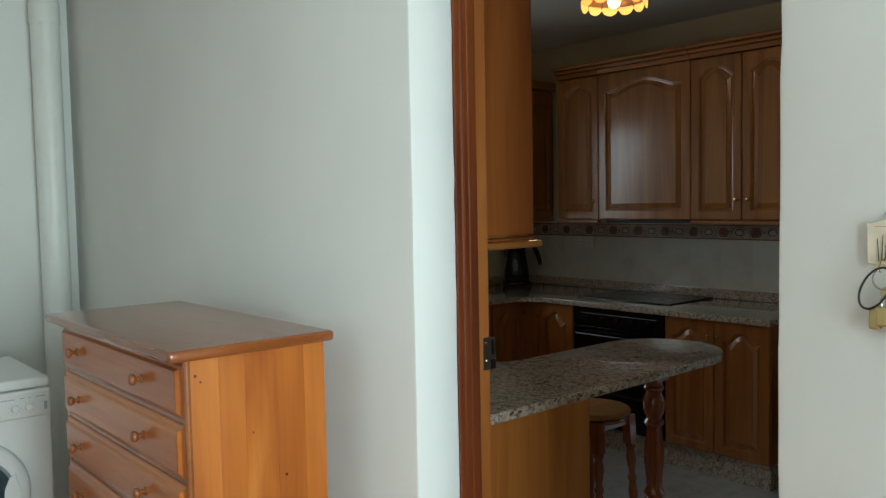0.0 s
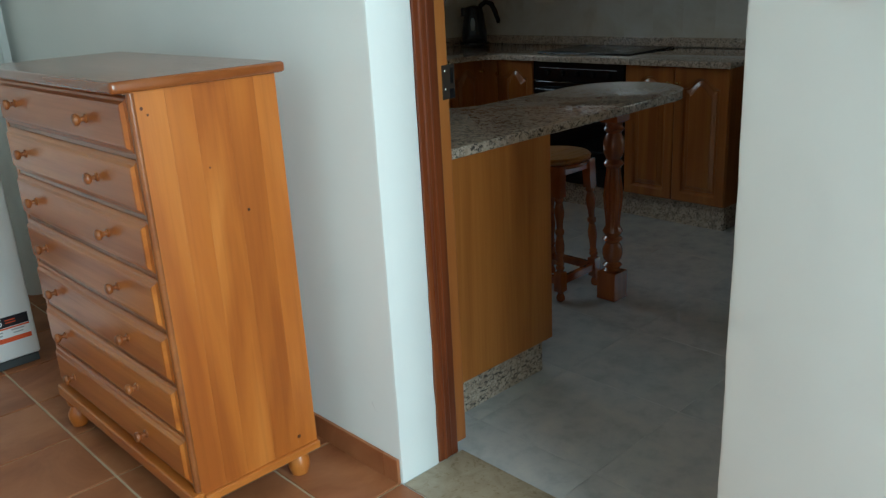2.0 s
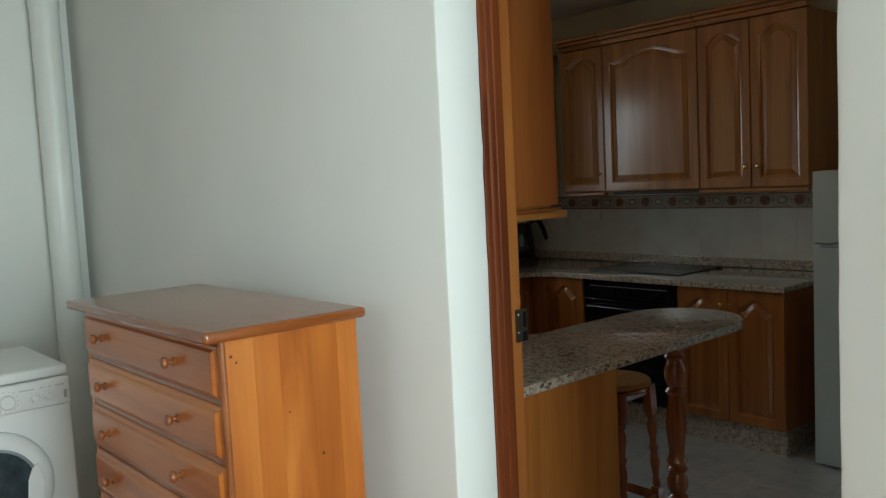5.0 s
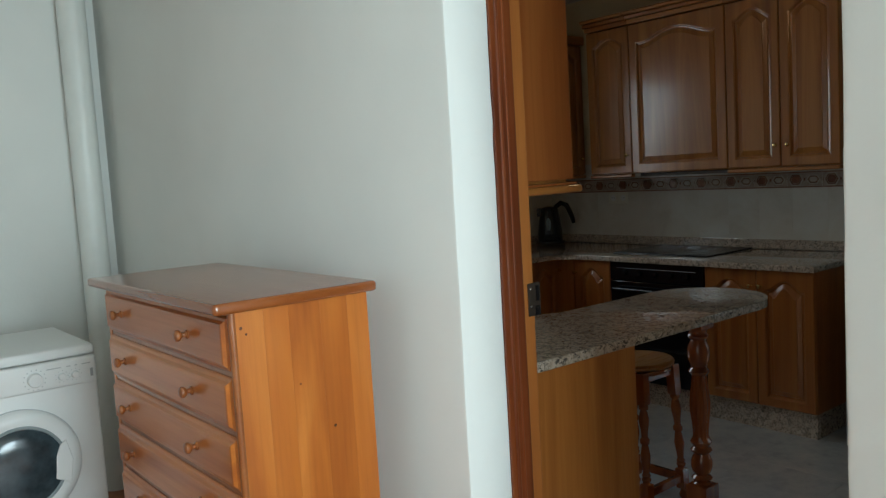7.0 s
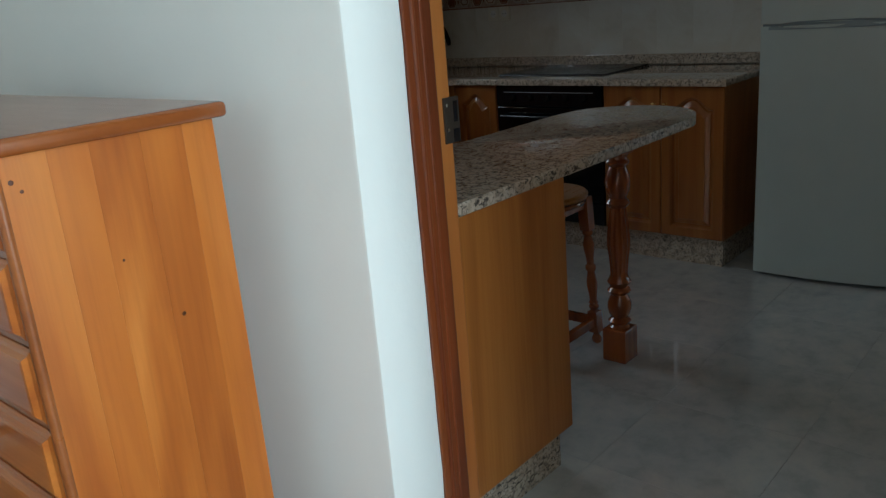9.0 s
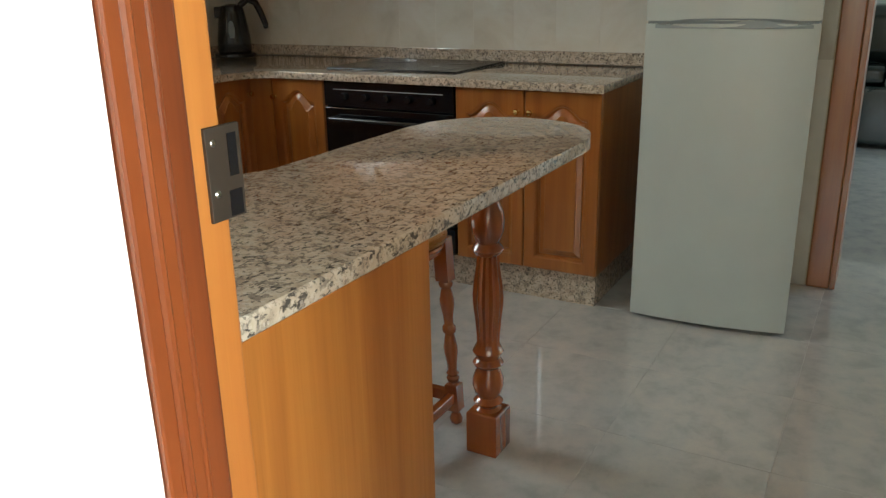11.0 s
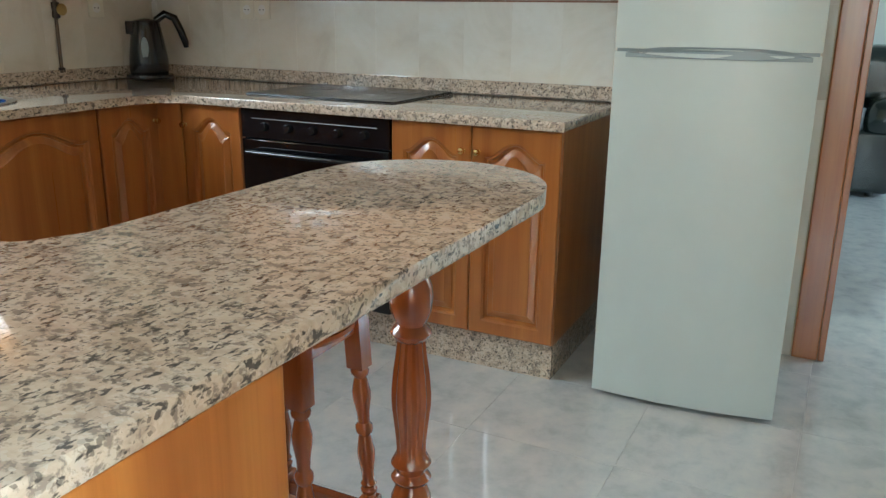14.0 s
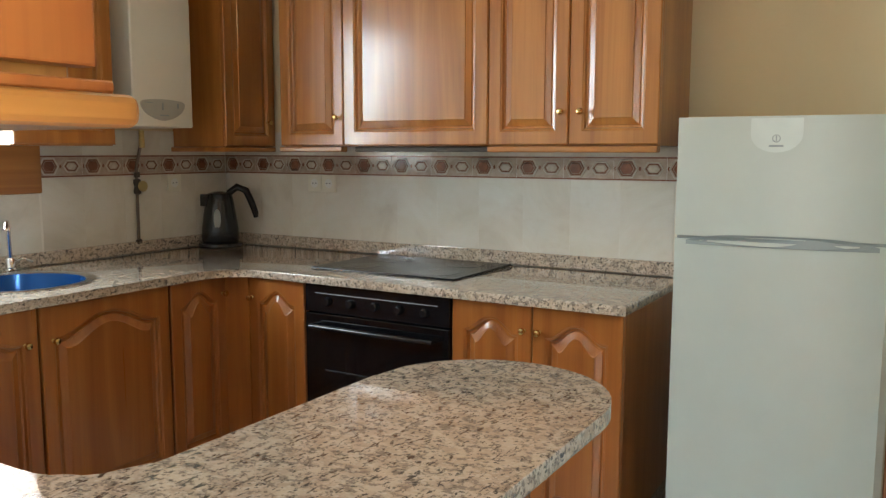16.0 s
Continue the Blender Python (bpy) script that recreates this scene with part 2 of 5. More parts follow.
CLAY = plain("clay_print", (0.32, 0.18, 0.14), 0.5, vary=0.25, scale=120)
LAVENDER = plain("lavender_print", (0.16, 0.13, 0.15), 0.5, vary=0.3, scale=150)
INK = plain("dark_ink", (0.04, 0.035, 0.03), 0.5)
CARD_BLUE = plain("blue_card", (0.012, 0.16, 0.52), 0.35)
CARD_PALE = plain("pale_blue_card", (0.16, 0.42, 0.62), 0.35)
CARD_WHITE = plain("white_ink", (0.78, 0.80, 0.80), 0.4)
TURQUOISE = plain("turquoise_tag", (0.02, 0.42, 0.46), 0.3)
PURPLE = plain("purple_tag", (0.10, 0.07, 0.28), 0.4)
AMBER = plain("amber_tag", (0.55, 0.28, 0.05), 0.4)
CORD = plain("black_cord", (0.015, 0.014, 0.014), 0.7)
LABEL_DARK = plain("navy_sticker", (0.012, 0.014, 0.02), 0.35)
LABEL_RED = plain("orange_red_sticker", (0.72, 0.10, 0.025), 0.4)
LABEL_GREY = plain("grey_print", (0.42, 0.43, 0.43), 0.5)
BOWL_BLUE = plain("blue_bowl", (0.012, 0.08, 0.26), 0.15, 0.5)


def glass(name, colour, rough=0.02):
    mat, tree, bsdf = material(name, rough)
    bsdf.inputs["Base Color"].default_value = (*colour, 1)
    bsdf.inputs["Transmission Weight"].default_value = 1.0
    bsdf.inputs["IOR"].default_value = 1.45
    return mat


CLEAR = glass("clear_glass", (0.95, 0.97, 0.97))
SMOKE = glass("smoked_door_glass", (0.30, 0.36, 0.38))


def glow(name, colour, strength):
    mat, tree, bsdf = material(name, 0.3)
    bsdf.inputs["Base Color"].default_value = (*colour, 1)
    bsdf.inputs["Emission Color"].default_value = (*colour, 1)
    bsdf.inputs["Emission Strength"].default_value = strength
    return mat


SHADE_LIT = glow("lit_amber_glass", (0.95, 0.55, 0.16), 0.6)
SHADE_TOP = glow("amber_glass", (0.40, 0.17, 0.05), 0.06)
BULB_LIT = glow("lit_bulb", (1.0, 0.86, 0.55), 3.0)


# ---- building helpers ----
def thing(name, at, label, category, group="", kind=""):
    ob = new(name)
    ob.location = at
    ob.empty_display_size = 0.05
    return tagged(ob, label, category, group, kind)


def root_of(ob):
    while ob.parent:
        ob = ob.parent
    return ob


def part(name, bm, mat, parent=None, label="", smooth=False):
    """Links a bmesh, built in world coordinates, as one mesh object under a thing or a part."""
    me = bpy.data.meshes.new(name)
    off = root_of(parent).location if parent else Vector((0, 0, 0))
    if parent:
        bmesh.ops.translate(bm, verts=bm.verts, vec=-off)
    bmesh.ops.recalc_face_normals(bm, faces=bm.faces)
    bm.to_mesh(me)
    bm.free()
    for m in mat if isinstance(mat, (list, tuple)) else [mat]:
        me.materials.append(m)
    if smooth:
        for p in me.polygons:
            p.use_smooth = True
        try:
            me.set_sharp_from_angle(angle=radians(40))
        except AttributeError:
            pass
    ob = new(name, me)
    if parent:
        ob.parent = parent
    if label:
        tagged(ob, label)
    return ob


def structure(name, bm, mat, label, category, smooth=False):
    return tagged(part(name, bm, mat, None, "", smooth), label, category, "", "structure")


def box(x0, x1, y0, y1, z0, z1, bevel=0.0, seg=2, bm=None):
    own = bmesh.new()
    bmesh.ops.create_cube(own, size=1)
    for v in own.verts:
        v.co = ((x0 + x1) / 2 + v.co.x * (x1 - x0), (y0 + y1) / 2 + v.co.y * (y1 - y0), (z0 + z1) / 2 + v.co.z * (z1 - z0))
    if bevel:
        bmesh.ops.bevel(own, geom=own.edges[:], offset=bevel, segments=seg, affect="EDGES", profile=0.6)
    return merged(bm, own)


def merged(bm, own, index=None):
    if bm is None:
        return own
    if index is not None:
        for f in own.faces:
            f.material_index = index
    me = bpy.data.meshes.new("tmp")
    own.to_mesh(me)
    own.free()
    bm.from_mesh(me)
    bpy.data.meshes.remove(me)
    return bm


def lathe(profile, cx, cy, z0=0.0, seg=24, flute=None, m=None, bm=None):
    """A turned solid: profile of (radius, height). flute: (low, high, count, depth). m: a pose for a lying axis."""
    own = bmesh.new()
    rings = []
    for r, z in profile:
        ring = []
        for k in range(seg):
            a = 2 * math.pi * k / seg
            rr = r
            if flute and flute[0] <= z <= flute[1]:
                rr = r * (1 - flute[3] * (0.5 + 0.5 * math.cos(flute[2] * a)))
            p = Vector((rr * math.cos(a), rr * math.sin(a), z))
            p = (m @ p) if m else Vector((cx + p.x, cy + p.y, z0 + p.z))
            ring.append(own.verts.new(p))
        rings.append(ring)
    for a, b in zip(rings, rings[1:]):
        for k in range(seg):
            own.faces.new((a[k], a[(k + 1) % seg], b[(k + 1) % seg], b[k]))
    own.faces.new(rings[0][::-1])
    own.faces.new(rings[-1])
    return merged(bm, own)


def tube(points, radius, seg=10, closed=False, bm=None):
    own = bmesh.new()
    pts = [Vector(p) for p in points]
    n = len(pts)
    rings = []
    up = Vector((0.13, 0.21, 0.97)).normalized()
    for i, p in enumerate(pts):
        a = pts[(i - 1) % n] if closed or i else p
        b = pts[(i + 1) % n] if closed or i < n - 1 else p
        d = (b - a).normalized()
        s = d.cross(up)
        if s.length < 0.05:
            s = d.cross(Vector((1, 0, 0)))
        s.normalize()
        u = s.cross(d)
        r = radius[i] if isinstance(radius, (list, tuple)) else radius
        rings.append([own.verts.new(p + r * (math.cos(2 * math.pi * k / seg) * s + math.sin(2 * math.pi * k / seg) * u)) for k in range(seg)])
    pairs = list(zip(rings, rings[1:])) + ([(rings[-1], rings[0])] if closed else [])
    for a, b in pairs:
        for k in range(seg):
            own.faces.new((a[k], a[(k + 1) % seg], b[(k + 1) % seg], b[k]))
    if not closed:
        own.faces.new(rings[0][::-1])
        own.faces.new(rings[-1])
    return merged(bm, own)


def prism(outline, z0, z1, bevel=0.0, place=None, bm=None):
    """A slab with the given outline (u, v) from z0 to z1; place maps (u, v, w) to the world."""
    own = bmesh.new()
    low = [own.verts.new((u, v, z0)) for u, v in outline]
    high = [own.verts.new((u, v, z1)) for u, v in outline]
    n = len(outline)
    for k in range(n):
        own.faces.new((low[k], low[(k + 1) % n], high[(k + 1) % n], high[k]))
    own.faces.new(low[::-1])
    top = own.faces.new(high)
    if bevel:
        rim = list(top.edges) + [e for e in own.edges if all(v in low for v in e.verts)]
        bmesh.ops.bevel(own, geom=rim, offset=bevel, segments=3, affect="EDGES", profile=0.5)
    if place:
        for v in own.verts:
            v.co = place(*v.co)
    return merged(bm, own)


def arc(cx, cy, r, a0, a1, n):
    return [(cx + r * math.cos(radians(a0 + (a1 - a0) * k / n)), cy + r * math.sin(radians(a0 + (a1 - a0) * k / n))) for k in range(n + 1)]


def facing(axis, at):
    """Maps (u, v, w) to the world: a face in the plane axis = at that looks along -axis; u runs along the other level axis, v up, w outwards."""
    if axis == "x":
        return lambda u, v, w: (at - w, u, v)
    return lambda u, v, w: (u, at - w, v)


def writing(text, size, place, mat, name, parent, turn=0.0):
    data = bpy.data.curves.new(name, "FONT")
    data.body, data.size, data.extrude, data.align_x, data.align_y = text, size, 0.0003, "CENTER", "CENTER"
    tmp = bpy.data.objects.new(name, data)
    scene.collection.objects.link(tmp)
    me = bpy.data.meshes.new_from_object(tmp.evaluated_get(bpy.context.evaluated_depsgraph_get()))
    bpy.data.objects.remove(tmp)
    bm = bmesh.new()
    bm.from_mesh(me)
    for v in bm.verts:
        x, y = v.co.x * math.cos(turn) - v.co.y * math.sin(turn), v.co.x * math.sin(turn) + v.co.y * math.cos(turn)
        v.co = place(x, y, v.co.z)
    return part(name, bm, mat, parent)


# ---- the setting ----
XW, XK = 1.672, 1.93          # wall between laundry and kitchen: its two faces
YL, YR = 1.792, 0.888         # sides of its opening
XB, YN = 4.84, 4.46          # kitchen back wall and window wall
YS = 0.05                    # kitchen wall opposite the window
YC = 4.35                    # laundry wall behind the washing machine
HK, HL = 2.52, 2.62          # ceilings


def rough_wall(x0, x1, y0, y1, z0, z1, seed, bevel=0.008):
    """A plastered wall stretch whose upright corners are slightly uneven."""
    rnd = random.Random(seed)
    own = bmesh.new()
    n = max(2, int((z1 - z0) / 0.06))
    prev = None
    for i in range(n + 1):
        z = z0 + (z1 - z0) * i / n
        ring = []
        for cx, cy, sx, sy in ((x0, y0, 1, 1), (x1, y0, -1, 1), (x1, y1, -1, -1), (x0, y1, 1, -1)):
            b = bevel + rnd.uniform(-0.002, 0.003)
            j, k = rnd.uniform(-0.0008, 0.0008), rnd.uniform(-0.0008, 0.0008)
            pts = [(cx, cy + sy * b), (cx + sx * b * 0.3, cy + sy * b * 0.3), (cx + sx * b, cy)]
            if sx * sy < 0:
                pts.reverse()
            ring += [own.verts.new((px + j, py + k, z)) for px, py in pts]
        if prev:
            m = len(ring)
            for k in range(m):
                own.faces.new((prev[k], prev[(k + 1) % m], ring[(k + 1) % m], ring[k]))
        else:
            own.faces.new(ring[::-1])
        prev = ring
    own.faces.new(prev)
    return own


bm = rough_wall(XW, 1.812, YL, 4.9, 0, HL, 3)
box(1.813, XK, YL + 0.035, 4.9, 0, HL, bm=bm)
wall_left = structure("wall_dresser", bm, WALL_PAINT, "white plastered wall with uneven corner beside the doorway", "wall", True)
for pts in (((1.90, 0.215), (1.888, 0.196), (1.878, 0.19), (1.866, 0.172)), ((1.862, 0.178), (1.85, 0.168), (1.843, 0.155), (1.832, 0.15))):
    part("crack", tube([(XW + 0.0004, y, z) for y, z in pts], 0.0009, 5), CRACK, wall_left, "fine crack in the plaster")
structure("wall_keys", rough_wall(XW, XK, -1.6, YR, 0, HL, 5), WALL_PAINT, "white plastered wall with rough edge beside the doorway", "wall", True)
structure("wall_lintel", box(XW + 0.002, XK - 0.002, YR - 0.004, YL + 0.004, 2.12, HL), WALL_PAINT, "white plastered lintel above the doorway", "wall")
structure("wall_washer", box(-1.9, XW, YC, YC + 0.15, 0, HL), WALL_PAINT, "white plastered wall behind the washing machine", "wall")
# end wall out of view; its opening is added for the fill lamp
bm = box(-2.05, -1.9, -1.6, 1.0, 0, HL)
box(-2.05, -1.9, 2.2, YC + 0.15, 0, HL, bm=bm)
box(-2.05, -1.9, 1.0, 2.2, 0, 0.9, bm=bm)
box(-2.05, -1.9, 1.0, 2.2, 2.2, HL, bm=bm)
structure("wall_laundry_west", bm, WALL_PAINT, "unseen white plastered end wall with an opening added for fill light", "wall")
WX0, WX1, WZ0, WZ1 = 0.15, 1.55, 0.65, 2.25
bm = box(-1.9, WX0, -1.6, -1.45, 0, HL)
box(WX1, XW, -1.6, -1.45, 0, HL, bm=bm)
box(WX0, WX1, -1.6, -1.45, 0, WZ0, bm=bm)
box(WX0, WX1, -1.6, -1.45, WZ1, HL, bm=bm)
structure("wall_laundry_window", bm, WALL_PAINT, "white plastered wall with a wide window opening", "wall")
structure("ceiling_laundry", box(-2.05, XK, -1.6, 4.9, HL, HL + 0.1), CEILING_PAINT, "white plastered laundry ceiling", "ceiling")

# kitchen shell
KX0, KX1, KZ0, KZ1 = 2.60, 3.56, 1.22, 2.06   # kitchen window opening
bm = box(XK, KX0, YN, YN + 0.22, 0, HK)
box(KX1, XB + 0.15, YN, YN + 0.22, 0, HK, bm=bm)
box(KX0, KX1, YN, YN + 0.22, 0, KZ0, bm=bm)
box(KX0, KX1, YN, YN + 0.22, KZ1, HK, bm=bm)
structure("wall_window", bm, KITCHEN_PAINT, "cream kitchen wall with the window opening", "wall")
DY0, DY1, DZ = 0.55, 1.418, 2.06               # doorway to the living room
bm = box(XB, XB + 0.15, DY1, YN, 0, HK)
box(XB, XB + 0.15, -1.6, DY0, 0, HK, bm=bm)
box(XB, XB + 0.15, DY0, DY1, DZ, HK, bm=bm)
structure("wall_back", bm, KITCHEN_PAINT, "cream painted wall behind the cooker and fridge", "wall")
structure("wall_south", box(XK, XB, YS - 0.15, YS, 0, HK), KITCHEN_PAINT, "cream painted plain kitchen wall", "wall")
structure("ceiling_kitchen", box(XK, XB + 0.15, YS - 0.15, YN + 0.22, HK, HK + 0.1), CEILING_PAINT, "dull white kitchen ceiling", "ceiling")

# living room beyond
structure("wall_living_far", box(8.9, 9.05, -1.6, 3.6, 0, HK), WALL_PAINT, "white far wall of the living room", "wall")
structure("wall_living_north", box(XB + 0.15, 9.05, 3.6, 3.75, 0, HK), WALL_PAINT, "white side wall of the living room", "wall")
bm = box(XB + 0.15, 6.1, -1.6, -1.45, 0, HK)
box(8.6, 8.9, -1.6, -1.45, 0, HK, bm=bm)
box(6.1, 8.6, -1.6, -1.45, 0, 0.5, bm=bm)
box(6.1, 8.6, -1.6, -1.45, 2.3, HK, bm=bm)
structure("wall_living_window", bm, WALL_PAINT, "white living room wall with a wide window", "wall")
structure("ceiling_living", box(XB + 0.15, 9.05, -1.6, 3.75, HK, HK + 0.1), CEILING_PAINT, "white living room ceiling", "ceiling")
structure("ground", box(-30, 40, -30, 35, -0.4, -0.25), plain("dry_ground", (0.30, 0.26, 0.20), 0.9, vary=0.2, scale=1.0), "dry pale ground outside the house", "ground")

# floors: beds of mortar; the tiles are laid at the end of the file
floor_laundry = structure("floor_laundry", box(-2.0, XW, -1.6, YC + 0.1, -0.12, -0.004), GROUT, "terracotta tiled laundry floor with pale joints", "floor")
floor_kitchen = structure("floor_kitchen", box(XW, XB, -1.6, YN + 0.1, -0.12, -0.0015), FLOOR_GROUT, "glossy pale marble-look tiled kitchen floor", "floor")
structure("floor_living", box(XB, 9.0, -1.6, 3.7, -0.12, 0.0), FLOOR_TILE, "glossy pale tiled living room floor", "floor")

# window frames
def window_frame(name, axis, at, u0, u1, v0, v1, mat, label, bars):
    place = facing(axis, at)
    win = thing(name, place((u0 + u1) / 2, v0, 0), label, "window", kind="structure")
    def rail(nm, a, b, c, d, deep=0.05):
        p, q = place(a, c, 0), place(b, d, -deep)
        lo, hi = [min(s, t) for s, t in zip(p, q)], [max(s, t) for s, t in zip(p, q)]
        part(nm, box(lo[0], hi[0], lo[1], hi[1], lo[2], hi[2], 0.006), mat, win)
    rail("sill", u0, u1, v0, v0 + 0.05)
    rail("head", u0, u1, v1 - 0.05, v1)
    rail("stile", u0, u0 + 0.05, v0 + 0.05, v1 - 0.05)
    rail("stile", u1 - 0.05, u1, v0 + 0.05, v1 - 0.05)
    for k in range(1, bars):
        u = u0 + (u1 - u0) * k / bars
        rail("mullion", u - 0.03, u + 0.03, v0 + 0.05, v1 - 0.05)
    return win


window_frame("window_kitchen", "y", YN + 0.10, KX0, KX1, KZ0, KZ1, OAK["x"], "brown wooden casement window above the sink", 2)
bm = bmesh.new()
for a, b, c, d in ((KX1, 3.838, KZ0 - 0.075, KZ1 + 0.08), (KX0 - 0.08, KX0, KZ0 - 0.06, KZ1 + 0.08), (KX0, KX1, KZ0 - 0.075, KZ0), (KX0, KX1, KZ1, KZ1 + 0.08)):
    box(a, b, YN - 0.022, YN - 0.001, c, d, 0.006, bm=bm)
structure("trim_kitchen_window", bm, OAK["x"], "brown wooden casing round the kitchen window", "trim")

# doorway to the laundry: stained jambs with a moulded bead and a pale rebate
def jamb(name, y_wall, y_face, label):
    j = thing(name, (1.87, (y_wall + y_face) / 2, 0), label, "door frame", kind="structure")
    s = 1 if y_face > y_wall else -1
    lo, hi = sorted((y_wall, y_face))
    part("jamb_board", box(1.812, 1.886, lo, hi, 0, 2.12, 0.004), JAMB, j)
    part("bead", tube([(1.835, y_face, 0.004), (1.835, y_face, 1.0), (1.835, y_face, 2.11)], 0.0055, 8), JAMB, j)
    part("bead", tube([(1.857, y_face, 0.004), (1.857, y_face, 1.0), (1.857, y_face, 2.11)], 0.003, 8), JAMB, j)
    lo, hi = sorted((y_wall, y_face - s * 0.008))
    part("rebate", box(1.887, 1.928, lo, hi, 0.025, 2.118, 0.003), JAMB_RAW, j, "pale unstained pine rebate")
    return j


left_jamb = jamb("door_frame_left", YL + 0.038, 1.790, "stained reddish pine door jamb with pale rebate")
jamb("door_frame_right", YR, 0.938, "stained reddish pine door jamb on the hinge side")
structure("trim_door_head", box(1.812, 1.928, 0.939, 1.789, 2.085, 2.118, 0.004), JAMB, "stained reddish pine head of the door frame", "trim")
# strike plate on the rebate
plate = part("strike_plate", box(1.905, 1.948, 1.7945, 1.7995, 1.020, 1.106, 0.001), IRON, left_jamb, "dark brown iron strike plate")
part("latch_slot", box(1.931, 1.942, 1.7935, 1.7965, 1.059, 1.098), BLACK_ENAMEL, plate)
part("latch_slot", box(1.928, 1.944, 1.7935, 1.7965, 1.022, 1.046), BLACK_ENAMEL, plate)
for z in (1.046, 1.092):
    part("screw", lathe([(0.0035, 0), (0.0035, 0.0012), (0.002, 0.002)], 0, 0, seg=12, m=pose(1.913, 1.7945, z, 90)), STEEL, plate)

# living-room doorway frame
fr = thing("door_frame_living", (XB, DY1, 0), "reddish brown wooden frame of the living room doorway", "door frame", kind="structure")
part("casing", box(XB - 0.018, XB - 0.001, DY1, DY1 + 0.085, 0, DZ + 0.085, 0.006), FRAME_WOOD, fr)
part("lining", box(XB - 0.016, XB + 0.166, DY1 - 0.022, DY1 - 0.001, 0, DZ, 0.003), FRAME_WOOD, fr)
part("casing", box(XB - 0.018, XB - 0.001, DY0 - 0.085, DY0, 0, DZ + 0.085, 0.006), FRAME_WOOD, fr)
part("lining", box(XB - 0.016, XB + 0.166, DY0 + 0.001, DY0 + 0.022, 0, DZ, 0.003), FRAME_WOOD, fr)
part("head", box(XB - 0.016, XB + 0.166, DY0 + 0.023, DY1 - 0.023, DZ - 0.022, DZ, 0.003), FRAME_WOOD, fr)

# corner pipe of the laundry
pipe = thing("drain_pipe", (1.555, 4.283, 0), "white painted upright drain pipe in the corner", "pipe")
part("pipe", lathe([(0.062, 0), (0.062, HL)], 1.555, 4.283, seg=32), PVC, pipe, smooth=True)
part("coupling", lathe([(0.063, 0), (0.066, 0.004), (0.066, 0.09), (0.063, 0.095)], 1.555, 4.283, 2.3, seg=32), PVC, pipe, smooth=True)


# ---- chest of drawers ----
def chest_of_drawers():
    x0, x1, y0, y1 = 1.182, 1.542, 1.995, 2.881
    ch = thing("chest_of_drawers", ((x0 + x1) / 2, (y0 + y1) / 2, 0), "tall honey pine chest with seven drawers beside white wall", "chest of drawers")
    for ya in (y0, y1 - 0.02):
        side = part("side_panel", box(x0 + 0.001, x1 - 0.001, ya + 0.004, ya + 0.016, 0.115, 1.122), PINE["z"], ch)
        cuts = (0.0, 0.078, 0.142, 0.225, 0.301, 0.36)
        for a, b in zip(cuts, cuts[1:]):
            part("board", box(x0 + a, x0 + b, ya, ya + 0.02, 0.1155, 1.1215, 0.0004, 1), PINE["z"], side)
    for ku, kv, kr in ((0.245, 0.81, 0.004), (0.022, 1.085, 0.004), (0.034, 1.07, 0.003), (0.305, 0.155, 0.006), (0.16, 0.93, 0.0025)):
        part("knot", lathe([(kr, 0), (kr * 0.9, 0.0003), (kr * 0.3, 0.0004)], 0, 0, seg=12, m=pose(x0 + ku, y0 - 0.0001, kv, 90)), KNOT, ch)
    part("back_panel", box(x1 - 0.008, x1 - 0.001, y0 + 0.021, y1 - 0.021, 0.12, 1.12), PINE["y"], ch)
    part("corner_moulding", lathe([(0.009, 0), (0.009, 1.0)], x0 + 0.004, y0 + 0.006, 0.12, 12), PINE_EDGE, ch, smooth=True)
    bm = box(1.136, 1.562, 1.974, 2.904, 1.123, 1.149, 0.011, 4)
    top = part("top", bm, PINE_TOP, ch, "polished pine top with rounded edges", True)
    part("cornice", box(1.170, x0 + 0.01, y0 + 0.004, y1 - 0.004, 1.1185, 1.1228, 0.001), PINE_EDGE, ch)
    pitch = 0.1385
    for k in range(7):
        z1 = 1.1125 - pitch * k
        z0 = z1 - pitch + 0.013
        part("divider", box(x0 + 0.002, x0 + 0.02, y0 + 0.021, y1 - 0.021, z0 - 0.012, z0 - 0.001), PINE_EDGE, ch)
        own = bmesh.new()
        u0, u1 = y0 + 0.012, y1 - 0.012
        steps = [(0, 0.0), (0, 0.012), (0.004, 0.016), (0.010, 0.018), (0.016, 0.025), (0.022, 0.0262)]
        loops = []
        for ins, w in steps:
            loops.append([own.verts.new((x0 + 0.012 - w, u, v)) for u, v in ((u0 + ins, z0 + ins), (u1 - ins, z0 + ins), (u1 - ins, z1 - ins), (u0 + ins, z1 - ins))])
        for a, b in zip(loops, loops[1:]):
            for i in range(4):
                own.faces.new((a[i], a[(i + 1) % 4], b[(i + 1) % 4], b[i]))
        own.faces.new(loops[-1])
        own.faces.new(loops[0][::-1])
        drawer = part("drawer", own, PINE["y"], ch)
        for yk in (2.222, 2.715):
            prof = [(0.011, 0), (0.011, 0.003), (0.006, 0.006), (0.0055, 0.012), (0.012, 0.017), (0.0145, 0.023), (0.0125, 0.029), (0.006, 0.032)]
            part("knob", lathe(prof, 0, 0, seg=18, m=pose(x0 - 0.0142, yk, (z0 + z1) / 2 + 0.002, 0, -90)), PINE_EDGE, drawer, smooth=True)
    part("base_rail", box(1.162, x0 + 0.012, y0 - 0.012, y1 + 0.012, 0.098, 0.136, 0.007, 3), PINE["y"], ch)
    part("base_rail", box(x0 + 0.013, x1 + 0.004, y0 - 0.012, y0 + 0.012, 0.098, 0.122, 0.007, 3), PINE["x"], ch)
